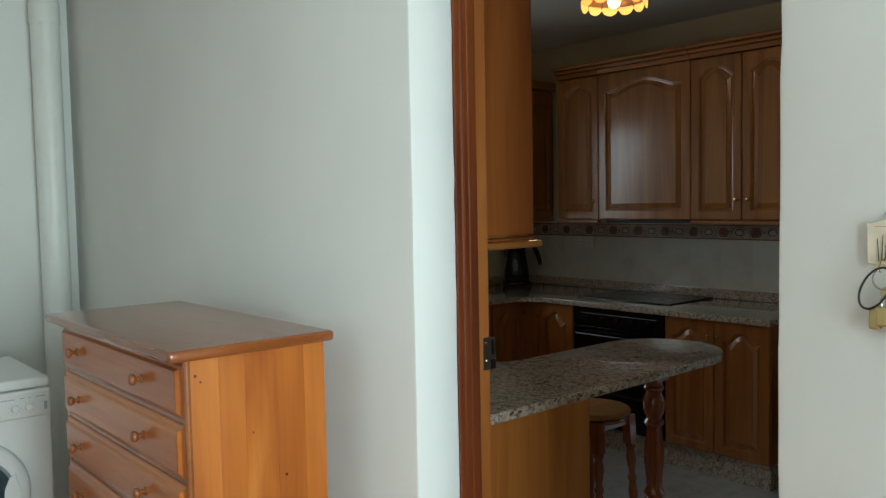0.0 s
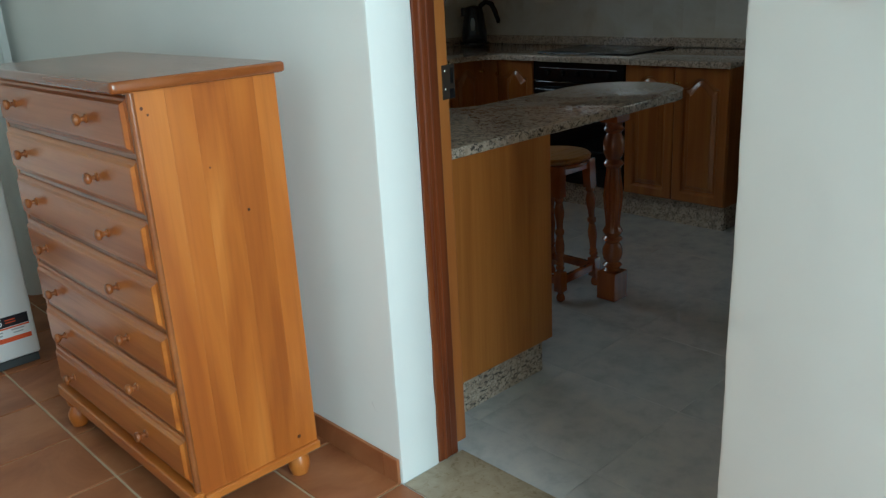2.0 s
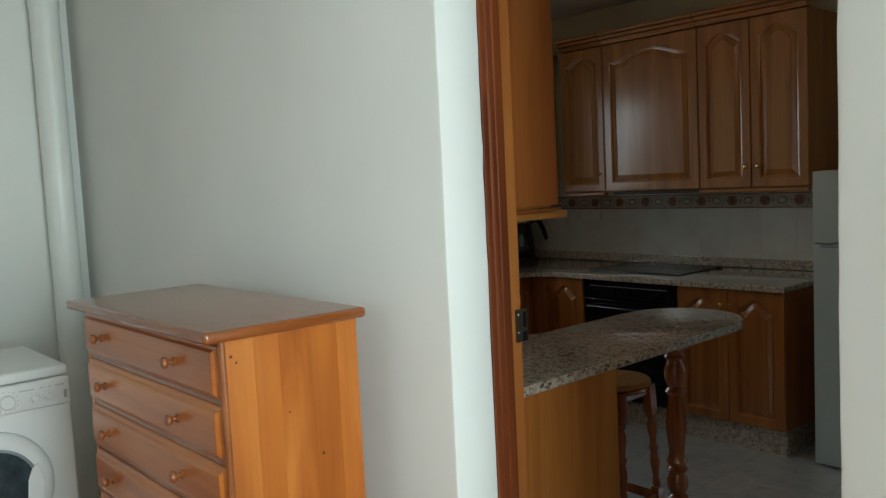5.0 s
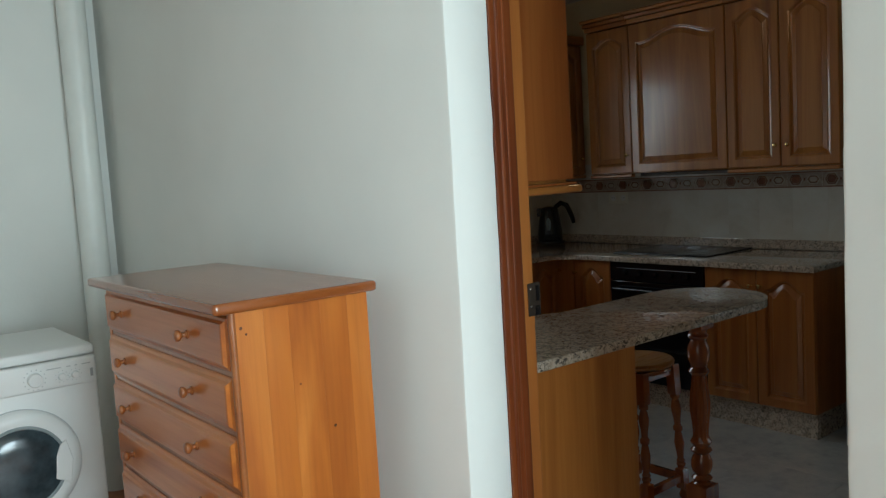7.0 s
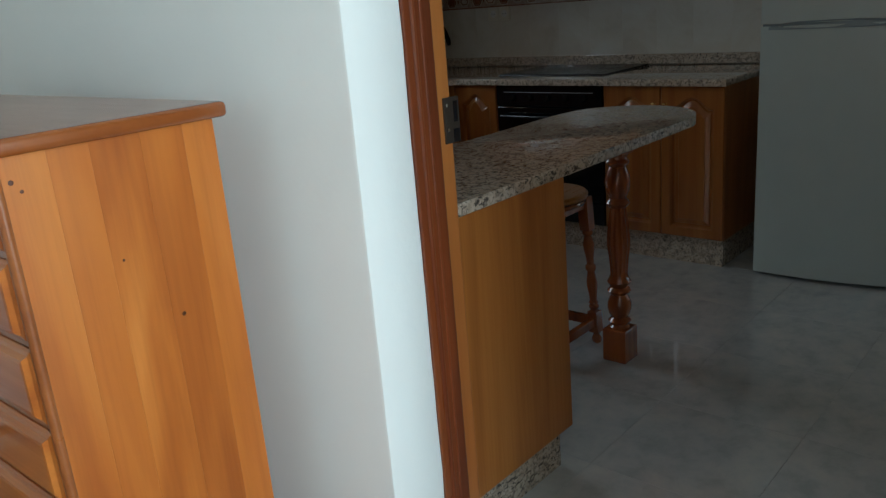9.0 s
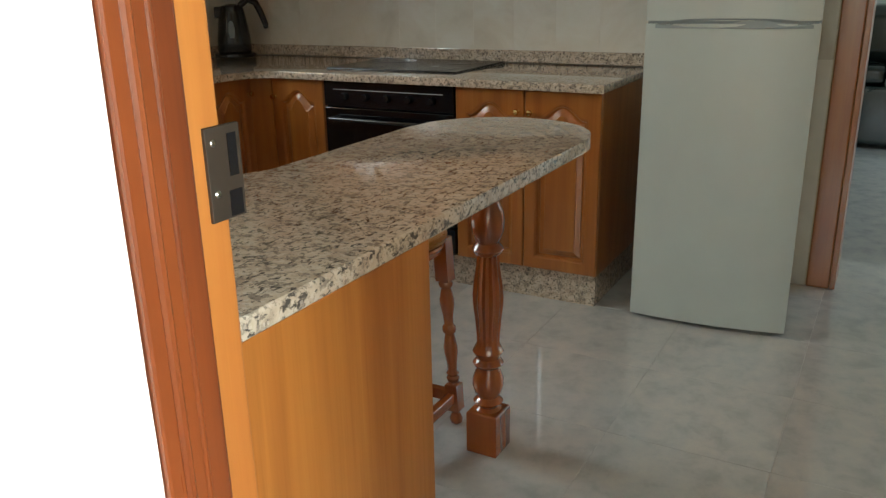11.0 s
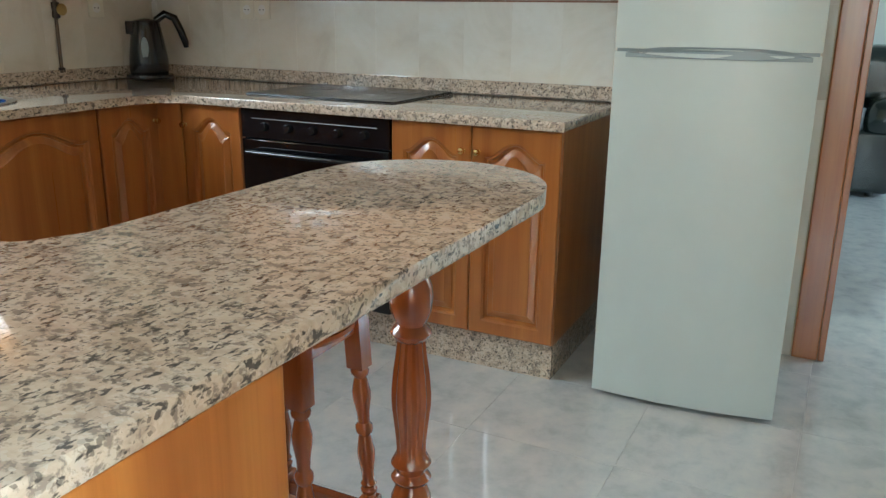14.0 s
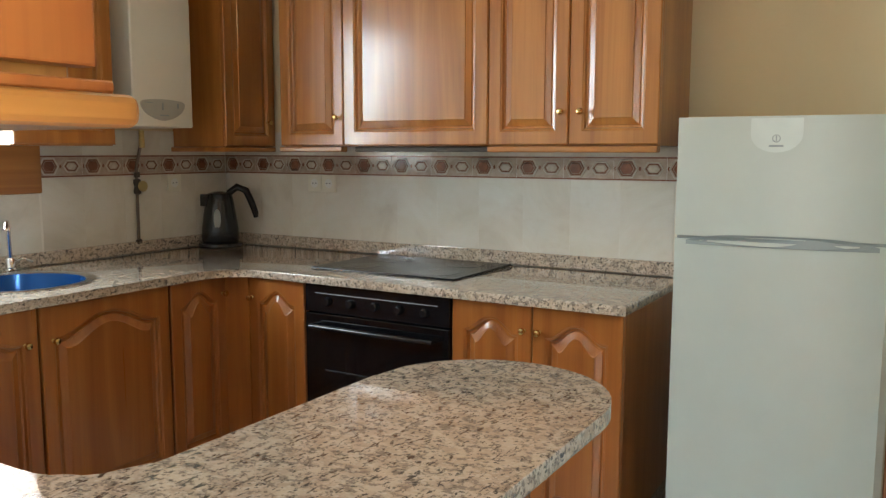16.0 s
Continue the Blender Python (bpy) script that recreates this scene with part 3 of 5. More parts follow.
    part("base_rail", box(x0 + 0.013, x1, y1 - 0.012, y1 + 0.006, 0.098, 0.125, 0.007, 3), PINE["x"], ch)
    foot = [(0.012, 0.0), (0.024, 0.006), (0.031, 0.03), (0.030, 0.05), (0.022, 0.066), (0.018, 0.074), (0.026, 0.082), (0.028, 0.097)]
    for fx in (x0 + 0.008, x1 - 0.03):
        for fy in (y0 + 0.06, y1 - 0.05):
            part("foot", lathe(foot, fx, fy, seg=20), PINE["z"], ch, smooth=True)


chest_of_drawers()


# ---- washing machine ----
def washing_machine():
    x0, x1, y0, y1, h = 0.688, 1.288, 3.46, 4.02, 0.85
    w = thing("washing_machine", ((x0 + x1) / 2, (y0 + y1) / 2, 0), "white front-loading washing machine with round dark door", "washing machine")
    part("body", box(x0, x1, y0, y1, 0.035, 0.805, 0.012, 3), WASHER_WHITE, w, smooth=True)
    part("worktop", box(x0 - 0.003, x1 + 0.003, y0 + 0.012, y1 + 0.02, 0.812, h, 0.014, 3), WASHER_WHITE, w, smooth=True)
    panel = part("control_panel", box(x0 + 0.002, x1 - 0.002, y0 - 0.012, y0 + 0.03, 0.712, 0.811, 0.01, 3), WASHER_WHITE, w, smooth=True)
    # dark strip painted as the shade below the body
    part("plinth", box(x0 + 0.01, x1 - 0.01, y0 + 0.004, y0 + 0.012, 0.004, 0.034), SHADOW_GAP, w)
    face = facing("y", y0 - 0.012)
    for u in (1.075,):
        part("dial", lathe([(0.026, 0), (0.025, 0.014), (0.022, 0.018)], 0, 0, seg=28, m=pose(u, y0 - 0.012, 0.757, 90)), WASHER_WHITE, panel, smooth=True)
        for k in range(14):
            a = 2 * math.pi * k / 14
            part("mark", prism(arc(u + 0.036 * math.cos(a), 0.757 + 0.036 * math.sin(a), 0.002, 0, 315, 7), 0.0003, 0.0008, place=face), LABEL_GREY, panel)
    for u in (1.165, 1.21):
        part("dial", lathe([(0.014, 0), (0.013, 0.011), (0.011, 0.014)], 0, 0, seg=22, m=pose(u, y0 - 0.012, 0.752, 90)), WASHER_WHITE, panel, smooth=True)
        for k in range(9):
            a = 2 * math.pi * k / 9
            part("mark", prism(arc(u + 0.021 * math.cos(a), 0.752 + 0.021 * math.sin(a), 0.0015, 0, 300, 5), 0.0003, 0.0008, place=face), LABEL_GREY, panel)
    for u, wd in ((1.14, 0.05), (1.19, 0.014), (1.215, 0.008), (1.25, 0.03)):
        part("printed_line", prism([(u - wd / 2, 0.784), (u + wd / 2, 0.784), (u + wd / 2, 0.787), (u - wd / 2, 0.787)], 0.0003, 0.0008, place=face), LABEL_GREY, panel)
    part("button", box(1.262, 1.272, y0 - 0.016, y0 - 0.011, 0.735, 0.765, 0.002), LABEL_GREY, panel)
    drawer = part("detergent_drawer", box(x0 + 0.02, x0 + 0.2, y0 - 0.018, y0 - 0.011, 0.722, 0.802, 0.006), WASHER_WHITE, panel)
    # door: ring, dark bowl and handle notch
    cx, cz = 1.0, 0.455
    ring = [(0.205, 0.0), (0.205, 0.012), (0.195, 0.026), (0.172, 0.034), (0.150, 0.030), (0.146, 0.012), (0.146, 0.0)]
    door = part("door", lathe(ring, 0, 0, seg=64, m=pose(cx, y0 - 0.001, cz, 90)), WASHER_WHITE, w, "white round door ring", True)
    part("seam", lathe([(0.2075, 0.0), (0.2075, 0.003), (0.2, 0.004)], 0, 0, seg=64, m=pose(cx, y0, cz, 90)), LABEL_GREY, door)
    bowl = [(0.145, 0.026), (0.135, 0.036), (0.10, 0.046), (0.05, 0.05), (0.004, 0.051)]
    part("glass", lathe(bowl, 0, 0, seg=48, m=pose(cx, y0 - 0.001, cz, 90)), DOOR_GLASS, door, "dark glossy door glass", True)
    part("glass_rim", tube([(cx + 0.147 * math.cos(a / 24 * math.pi), y0 - 0.031, cz + 0.147 * math.sin(a / 24 * math.pi)) for a in range(48)], 0.006, 8, True), FRIDGE_GREY, door, smooth=True)
    part("handle", prism([(cx + 0.105, cz - 0.06), (cx + 0.155, cz - 0.085), (cx + 0.168, cz), (cx + 0.15, cz + 0.075), (cx + 0.13, cz + 0.06), (cx + 0.112, cz + 0.02)], 0.034, 0.046, 0.004, place=facing("y", y0)), WASHER_WHITE, door)
    face = facing("y", y0)
    def tag(nm, u0, u1, v0, v1, mat, w0=0.0004):
        return part(nm, prism([(u0, v0), (u1, v0), (u1, v1), (u0, v1)], w0, w0 + 0.0005, place=face), mat, w)
    st = tag("sticker", 1.116, 1.268, 0.105, 0.208, CARD_WHITE, 0.0001)
    tag("sticker_band", 1.116, 1.268, 0.168, 0.208, LABEL_DARK, 0.0008)
    tag("sticker_band", 1.116, 1.268, 0.108, 0.126, LABEL_RED, 0.0008)
    tag("sticker_line", 1.116, 1.268, 0.160, 0.166, LABEL_RED, 0.0008)
    for u, wd, z in ((1.155, 0.035, 0.148), (1.225, 0.045, 0.15), (1.155, 0.03, 0.136), (1.225, 0.035, 0.138)):
        tag("printed_line", u - wd / 2, u + wd / 2, z, z + 0.005, LABEL_GREY, 0.0008)
    writing("5", 0.042, lambda a, b, c: (1.168 + a, y0 - 0.0018 - c, 0.188 + b), CARD_WHITE, "number", w)
    for u, z in ((1.205, 0.192), (1.205, 0.182)):
        tag("printed_line", u - 0.018, u + 0.018, z, z + 0.004, LABEL_RED, 0.0015)
    for fx in (x0 + 0.05, x1 - 0.05):
        for fy in (y0 + 0.06, y1 - 0.06):
            part("foot", lathe([(0.022, 0), (0.022, 0.012), (0.008, 0.014), (0.008, 0.036)], fx, fy, seg=14), BLACK_PLASTIC, w)


washing_machine()


# ---- kitchen cabinets ----
def panel_door(u0, u1, v0, v1, place, arch=0.03, rail=0.055, round_top=False):
    """A raised-panel door with a cathedral arch, as one mesh. (u, v) is its face, w its thickness."""
    w, h = u1 - u0, v1 - v0
    rail = min(rail, w * 0.24)
    n = 20

    def path(ins, drop):
        a, b = u0 + rail + ins, u1 - rail - ins
        top = v1 - rail - drop
        pts = [(a, v0 + rail + ins), (b, v0 + rail + ins)]
        for k in range(n + 1):
            t = 1 - 2 * k / n
            span = 1.0 if round_top else 0.86
            s = 0.5 * (1 + math.cos(math.pi * min(1.0, abs(t) / span)))
            s = s ** (0.55 if round_top else 0.7)
            pts.append(((a + b) / 2 + t * (b - a) / 2, top - arch * (1 - s)))
        return pts

    def outer(ins):
        a, b, c, d = u0 + ins, u1 - ins, v0 + ins, v1 - ins
        pts = [(a, c), (b, c)]
        for k in range(n + 1):
            t = 1 - 2 * k / n
            pts.append(((a + b) / 2 + t * (b - a) / 2, d))
        return pts

    own = bmesh.new()
    loops = []
    for pts, d in ((outer(0), 0.0), (outer(0), 0.016), (outer(0.004), 0.02), (path(-0.010, -0.010), 0.02), (path(-0.007, -0.007), 0.0175), (path(-0.003, -0.003), 0.0165),
                   (path(0.001, 0.001), 0.008), (path(0.008, 0.008), 0.006), (path(0.011, 0.011), 0.0095), (path(0.030, 0.030), 0.0165), (path(0.033, 0.033), 0.0192)):
        loops.append([own.verts.new(place(u, v, d)) for u, v in pts])
    m = len(loops[0])
    for a, b in zip(loops, loops[1:]):
        for k in range(m):
            own.faces.new((a[k], a[(k + 1) % m], b[(k + 1) % m], b[k]))
    own.faces.new(loops[-1])
    own.faces.new(loops[0][::-1])
    return own


def knob(parent, place_pose):
    prof = [(0.007, 0), (0.007, 0.002), (0.004, 0.005), (0.004, 0.011), (0.0105, 0.015), (0.012, 0.021), (0.0095, 0.026), (0.003, 0.028)]
    part("knob", lathe(prof, 0, 0, seg=16, m=place_pose), BRASS, parent, "small brass knob", True)


def facing_pose(axis, at, u, v):
    return pose(at, u, v, 0, -90) if axis == "x" else pose(u, at, v, 90)


def cabinet(name, axis, front, back, u0, u1, v0, v1, doors, label, arch=0.04, group="kitchen cabinets", lower=0.0):
    """A cabinet unit: carcass with its doors. doors: (from, to, knob u, knob v, round)."""
    place = facing(axis, front)
    base = place((u0 + u1) / 2, v0, -(back - front) / 2)
    cab = thing(name, base, label, "cabinet", group)
    face = OAK_BASE if name == "base_cabinet" else OAK["z"]
    if axis == "x":
        body = box(front + 0.021, back, u0 + 0.001, u1 - 0.001, v0, v1, 0.002)
    else:
        body = box(u0 + 0.001, u1 - 0.001, front + 0.021, back, v0, v1 - lower, 0.002)
    part("carcass", body, face, cab)
    dplace = facing(axis, front + 0.0205)
    for a, b, ku, kv, rt in doors:
        d = part("door", panel_door(a + 0.002, b - 0.002, v0 + 0.004, v1 - 0.004, dplace, arch, 0.055, rt), face, cab)
        knob(d, facing_pose(axis, front + 0.0005, ku, kv))
    return cab


ZT = 0.829           # underside of the worktop
WT = 0.859           # its top
ZP = 0.13            # top of the plinth
FX = 4.195           # front of the back run's doors
# base units on the back wall
cabinet("base_cabinet", "x", FX, XB - 0.005, 2.19, 2.782, ZP, ZT, [(2.19, 2.489, 2.515, 0.745, False), (2.489, 2.782, 2.462, 0.745, False)],
        "honey oak base cabinet with two arched raised-panel doors", 0.05)
cabinet("base_cabinet", "x", FX, XB - 0.005, 3.418, 3.79, ZP, ZT, [(3.418, 3.70, 3.68, 0.745, False)], "honey oak corner base cabinet with arched door", 0.05)
# base units on the window wall
cabinet("base_cabinet", "y", 3.795, YN - 0.005, 3.895, 4.19, ZP, ZT, [(3.895, 4.172, 4.15, 0.757, False)], "narrow honey oak corner base cabinet door", 0.05)
cabinet("base_cabinet", "y", 3.795, YN - 0.005, 3.382, 3.89, ZP, ZT, [(3.382, 3.89, 3.425, 0.712, False)], "honey oak sink base cabinet with arched door", 0.06, lower=0.17)
cabinet("base_cabinet", "y", 3.795, YN - 0.005, 2.88, 3.377, ZP, ZT, [(2.88, 3.377, 3.33, 0.715, False)], "honey oak base cabinet with arched door", 0.06, lower=0.17)
cabinet("base_cabinet", "y", 3.795, YN - 0.005, 2.53, 2.875, ZP, ZT, [(2.53, 2.875, 2.60, 0.715, False)], "honey oak base cabinet below the window", 0.06)

corner = prism([(4.166, 3.794), (4.166, 3.802), (4.2155, 3.802), (4.2155, 3.702), (4.196, 3.702)], ZP, ZT)
tagged(part("corner_post", corner, OAK_BASE), "honey oak corner post between base cabinets", "cabinet post", "kitchen cabinets")
# plinths of granite
def plinth(name, x0, x1, y0, y1, label):
    tagged(part(name, box(x0, x1, y0, y1, 0, ZP - 0.001, 0.002), GRANITE), label, "plinth", "granite plinths", "structure")


plinth("plinth_back", 4.232, 4.25, 2.20, 3.848, "speckled granite plinth below the base cabinets")
plinth("plinth_end", 4.251, XB - 0.01, 2.20, 2.218, "speckled granite plinth at the cabinet end")
plinth("plinth_window", 2.46, 4.231, 3.83, 3.848, "speckled granite plinth below the sink cabinets")
plinth("plinth_peninsula", 1.96, 2.446, 1.932, 1.95, "speckled granite plinth below the end panel")
plinth("plinth_run", 2.428, 2.446, 1.951, 3.829, "speckled granite plinth of the near counter run")

# near run against the doorway wall, with the end panel facing the door
run = thing("counter_run", (2.2, 2.9, ZP), "honey veneer counter run with plain end panel by the doorway", "cabinet", "kitchen cabinets")
part("end_panel", box(1.945, 2.462, 1.899, 1.917, ZP, 0.830, 0.002), OAK_SHADE, run, "plain honey veneer end panel")
part("carcass", box(1.945, 2.444, 1.918, 3.79, ZP, 0.8305), OAK["z"], run)
for k in range(4):
    a = 1.95 + k * 0.47
    if 2.4 < a < 3.3:
        d = part("door", panel_door(a, a + 0.465, ZP + 0.004, 0.82, lambda u, v, w: (2.445 + w, u, v), 0.05), OAK["z"], run)
        knob(d, pose(2.465, a + 0.06, 0.75, 0, 90))

# worktops
def ring_slab(name, outline, z0, z1, label, bevel=0.006):
    ob = part(name, prism(outline, z0, z1, bevel), GRANITE, None, "", True)
    return tagged(ob, label, "worktop", "granite worktops")


pen = [(1.935, 1.897), (3.185, 1.900)]
pen += [(3.195 + 0.25 * math.sin(radians(a)), 2.142 - 0.242 * math.cos(radians(a))) for a in range(8, 176, 8)]
pen += [(3.185, 2.384), (2.67, 2.384)]
pen += [(2.67 - 0.14 * math.sin(radians(a)), 2.524 - 0.14 * math.cos(radians(a))) for a in range(10, 91, 10)]
pen += [(2.53, 3.862)]
pen += [(2.53, 4.455), (1.935, 4.455)]
# the counter goes round three sides in one U
u_shape = pen[:-3] + [(2.53, 3.70)] + [(2.60 - 0.07 * math.cos(radians(a)), 3.70 + 0.07 * math.sin(radians(a))) for a in range(15, 91, 15)]
u_shape += [(4.02, 3.77)] + [(4.02 + 0.145 * math.sin(radians(a)), 3.625 + 0.145 * math.cos(radians(a))) for a in range(10, 91, 10)]
u_shape += [(4.165, 2.175), (XB - 0.002, 2.175), (XB - 0.002, YN - 0.002), (1.935, YN - 0.002)]
worktop = ring_slab("granite_worktop", u_shape, ZT, WT, "polished beige speckled granite worktop with rounded peninsula")
cutter = part("cutter", lathe([(0.219, 0), (0.219, 0.2)], 3.52, 4.12, WT - 0.1, 56), GRANITE)
cut = worktop.modifiers.new("sink_hole", "BOOLEAN")
cut.operation, cut.object, cut.solver = "DIFFERENCE", cutter, "EXACT"
holed = bpy.data.meshes.new_from_object(worktop.evaluated_get(bpy.context.evaluated_depsgraph_get()))
worktop.modifiers.clear()
worktop.data = holed
bpy.data.objects.remove(cutter)
for nm, (a, b, c, d) in {"upstand_back": (XB - 0.022, XB - 0.002, 2.178, YN - 0.023), "upstand_window": (1.96, XB - 0.002, YN - 0.022, YN - 0.002)}.items():
    tagged(part(nm, box(a, b, c, d, WT + 0.0005, 0.912, 0.002), GRANITE), "speckled granite upstand along the tiled wall", "upstand", "granite upstands", "structure")

# turned leg under the peninsula's tip
def turned_block(cx, cy, half, z0, z1, chamfer):
    return prism([(cx - half, cy - half), (cx + half, cy - half), (cx + half, cy + half), (cx - half, cy + half)], z0, z1, chamfer)


leg = thing("peninsula_leg", (3.145, 2.128, 0), "reddish turned wooden leg with fluted shaft under the peninsula", "table leg")
lx, ly = 3.145, 2.128
prof = [(0.03, 0.122), (0.036, 0.126), (0.028, 0.134), (0.036, 0.143), (0.040, 0.149), (0.034, 0.156), (0.026, 0.162), (0.036, 0.175), (0.042, 0.198), (0.041, 0.218),
        (0.033, 0.238), (0.027, 0.247), (0.038, 0.255), (0.041, 0.262), (0.036, 0.269), (0.030, 0.275), (0.036, 0.285), (0.041, 0.295), (0.036, 0.305), (0.030, 0.318),
        (0.031, 0.345), (0.035, 0.385), (0.040, 0.425), (0.0405, 0.450), (0.037, 0.490), (0.031, 0.530), (0.028, 0.560), (0.036, 0.568), (0.041, 0.577), (0.036, 0.586),
        (0.028, 0.594), (0.033, 0.604), (0.041, 0.625), (0.043, 0.650), (0.040, 0.675), (0.031, 0.695), (0.028, 0.702), (0.038, 0.710), (0.041, 0.718), (0.034, 0.727), (0.033, 0.735), (0.038, 0.745)]
part("shaft", lathe(prof, lx, ly, seg=72, flute=(0.317, 0.561, 12, 0.13)), TURNED, leg, smooth=True)
part("foot_block", turned_block(lx, ly, 0.044, 0, 0.124, 0.006), TURNED, leg)
part("top_block", turned_block(lx, ly, 0.042, 0.744, 0.8285, 0.006), TURNED, leg)


# ---- stool ----
def stool(cx, cy, turn):
    st = thing("stool", (0, 0, 0), "honey wooden stool with round seat and turned legs", "stool", "stools at the peninsula")
    h = 0.60
    seat = [(0.02, h - 0.028), (0.135, h - 0.028), (0.148, h - 0.020), (0.150, h - 0.008), (0.143, h - 0.001), (0.12, h), (0.004, h - 0.002)]
    top = part("seat", lathe(seat, 0, 0, seg=48), SEAT, st, smooth=True)
    part("seat_rim", lathe([(0.12, h - 0.046), (0.138, h - 0.044), (0.142, h - 0.036), (0.140, h - 0.0285), (0.12, h - 0.0283)], 0, 0, seg=48), TURNED, top, "darker turned rim below the seat", True)
    for a, b in (((-0.10, -0.108), (0.10, -0.092)), ((-0.10, 0.092), (0.10, 0.108))):
        part("apron", box(a[0], b[0], a[1], b[1], h - 0.072, h - 0.047, 0.003), TURNED, st)
    for a, b in (((-0.108, -0.10), (-0.092, 0.10)), ((0.092, -0.10), (0.108, 0.10))):
        part("apron", box(a[0], b[0], a[1], b[1], h - 0.072, h - 0.047, 0.003), TURNED, st)
    prof = [(0.010, 0.0), (0.017, 0.006), (0.019, 0.018), (0.014, 0.030), (0.012, 0.036), (0.017, 0.045)]
    prof2 = [(0.016, 0.128), (0.013, 0.136), (0.018, 0.142), (0.019, 0.149), (0.014, 0.156), (0.018, 0.163), (0.013, 0.172), (0.015, 0.195), (0.0195, 0.228), (0.020, 0.245), (0.015, 0.275),
             (0.013, 0.285), (0.0185, 0.292), (0.0195, 0.300), (0.0185, 0.308), (0.013, 0.315), (0.0145, 0.34), (0.020, 0.372), (0.0205, 0.39), (0.015, 0.415), (0.013, 0.422), (0.019, 0.43), (0.020, 0.438), (0.016, 0.446)]
    for sx in (-1, 1):
        for sy in (-1, 1):
            own = lathe(prof, 0, 0, seg=18)
            own = prism([(-0.019, -0.019), (0.019, -0.019), (0.019, 0.019), (-0.019, 0.019)], 0.044, 0.13, 0.004, bm=own)
            own = lathe(prof2, 0, 0, seg=18, bm=own)
            own = prism([(-0.0195, -0.0195), (0.0195, -0.0195), (0.0195, 0.0195), (-0.0195, 0.0195)], 0.444, h - 0.029, 0.004, bm=own)
            for v in own.verts:
                k = v.co.z / h
                v.co.x += sx * (0.122 * (1 - k) + 0.098 * k)
                v.co.y += sy * (0.122 * (1 - k) + 0.098 * k)
            part("leg", own, TURNED, st, smooth=True)
    for s in (-1, 1):
        part("stretcher", box(-0.10, 0.10, s * 0.1175 - 0.011, s * 0.1175 + 0.011, 0.072, 0.106, 0.004), TURNED, st)
        part("stretcher", box(s * 0.1175 - 0.011, s * 0.1175 + 0.011, -0.10, 0.10, 0.072, 0.106, 0.004), TURNED, st)
    st.matrix_world = pose(cx, cy, 0, 0, 0, turn)
    return st


stool(3.10, 2.39, 0)


# ---- upper cabinets ----
ZU, ZV = 1.330, 2.215
def moulding(parent, x0, x1, y0, y1, z0, z1):
    part("moulding", box(x0, x1, y0, y1, z0, z1, 0.006, 3), OAK["y"], parent)


UX = 4.462
specs = [(2.18, 2.79, [(2.18, 2.486, 2.440, 1.443, True), (2.486, 2.79, 2.508, 1.443, True)], "honey oak wall cabinet with two arched doors"),
         (2.79, 3.43, [(2.79, 3.43, 0, 0, False)], "wide honey oak wall cabinet hiding the extractor hood"),
         (3.43, 3.757, [(3.43, 3.757, 3.458, 1.443, True)], "narrow honey oak wall cabinet with arched door")]
for a, b, doors, label in specs:
    real = [d for d in doors if d[2]]
    cab = cabinet("wall_cabinet", "x", UX, XB - 0.004, a, b, ZU, ZV, real, label, 0.05)
    for d in doors:
        if not d[2]:
            part("door", panel_door(a + 0.002, b - 0.002, ZU + 0.004, ZV - 0.004, facing("x", UX + 0.0205), 0.055, 0.06), OAK["z"], cab)
            part("hood_slide", box(UX + 0.05, XB - 0.03, a + 0.02, b - 0.02, ZU - 0.020, ZU - 0.001, 0.003), IRON, cab)
    if real:
        moulding(cab, UX - 0.008, UX + 0.03, a + 0.001, b - 0.001, ZU - 0.022, ZU - 0.001)
    part("cornice", box(UX - 0.012, UX + 0.05, a + 0.0005, b - 0.0005, ZV + 0.001, ZV + 0.028, 0.006, 3), OAK["y"], cab)
    part("cornice", box(UX - 0.034, UX + 0.05, a + 0.0005, b - 0.0005, ZV + 0.029, ZV + 0.05, 0.008, 3), OAK["y"], cab)
    part("cornice", box(UX - 0.055, UX + 0.05, a + 0.0005, b - 0.0005, ZV + 0.051, ZV + 0.072, 0.008, 3), OAK["y"], cab)
cab = cabinet("wall_cabinet", "y", 4.115, YN - 0.004, 4.51, XB - 0.006, ZU, ZV, [(4.51, XB - 0.008, 4.775, 1.443, True)], "narrow honey oak wall cabinet in the corner", 0.04)
part("moulding", box(4.495, XB - 0.02, 4.105, YN - 0.004, ZU - 0.022, ZU - 0.001, 0.005), OAK["x"], cab)
part("cornice", box(4.495, XB - 0.006, 4.085, YN - 0.004, ZV + 0.001, ZV + 0.06, 0.01), OAK["x"], cab)
cab = cabinet("wall_cabinet", "y", 4.12, YN - 0.024, 3.535, 3.945, ZU, ZV, [(3.535, 3.945, 3.58, 1.445, False)], "honey oak wall cabinet beside the window", 0.05)
# cabinet hanging by the doorway
cab = thing("wall_cabinet", (2.09, 2.3, ZU), "honey oak wall cabinet hanging beside the doorway", "cabinet", "kitchen cabinets")
part("end_panel", box(1.945, 2.226, 1.911, 1.929, ZU + 0.033, ZV + 0.1, 0.002), PANEL_RED, cab)
part("carcass", box(1.945, 2.202, 1.93, 2.72, ZU + 0.025, ZV + 0.1), OAK["z"], cab)
part("moulding", box(1.945, 2.246, 1.892, 2.72, ZU - 0.006, ZU + 0.016, 0.010, 4), OAK["x"], cab)
part("moulding", box(1.945, 2.234, 1.904, 2.72, ZU + 0.0165, ZU + 0.0245, 0.003, 3), PANEL_RED, cab)
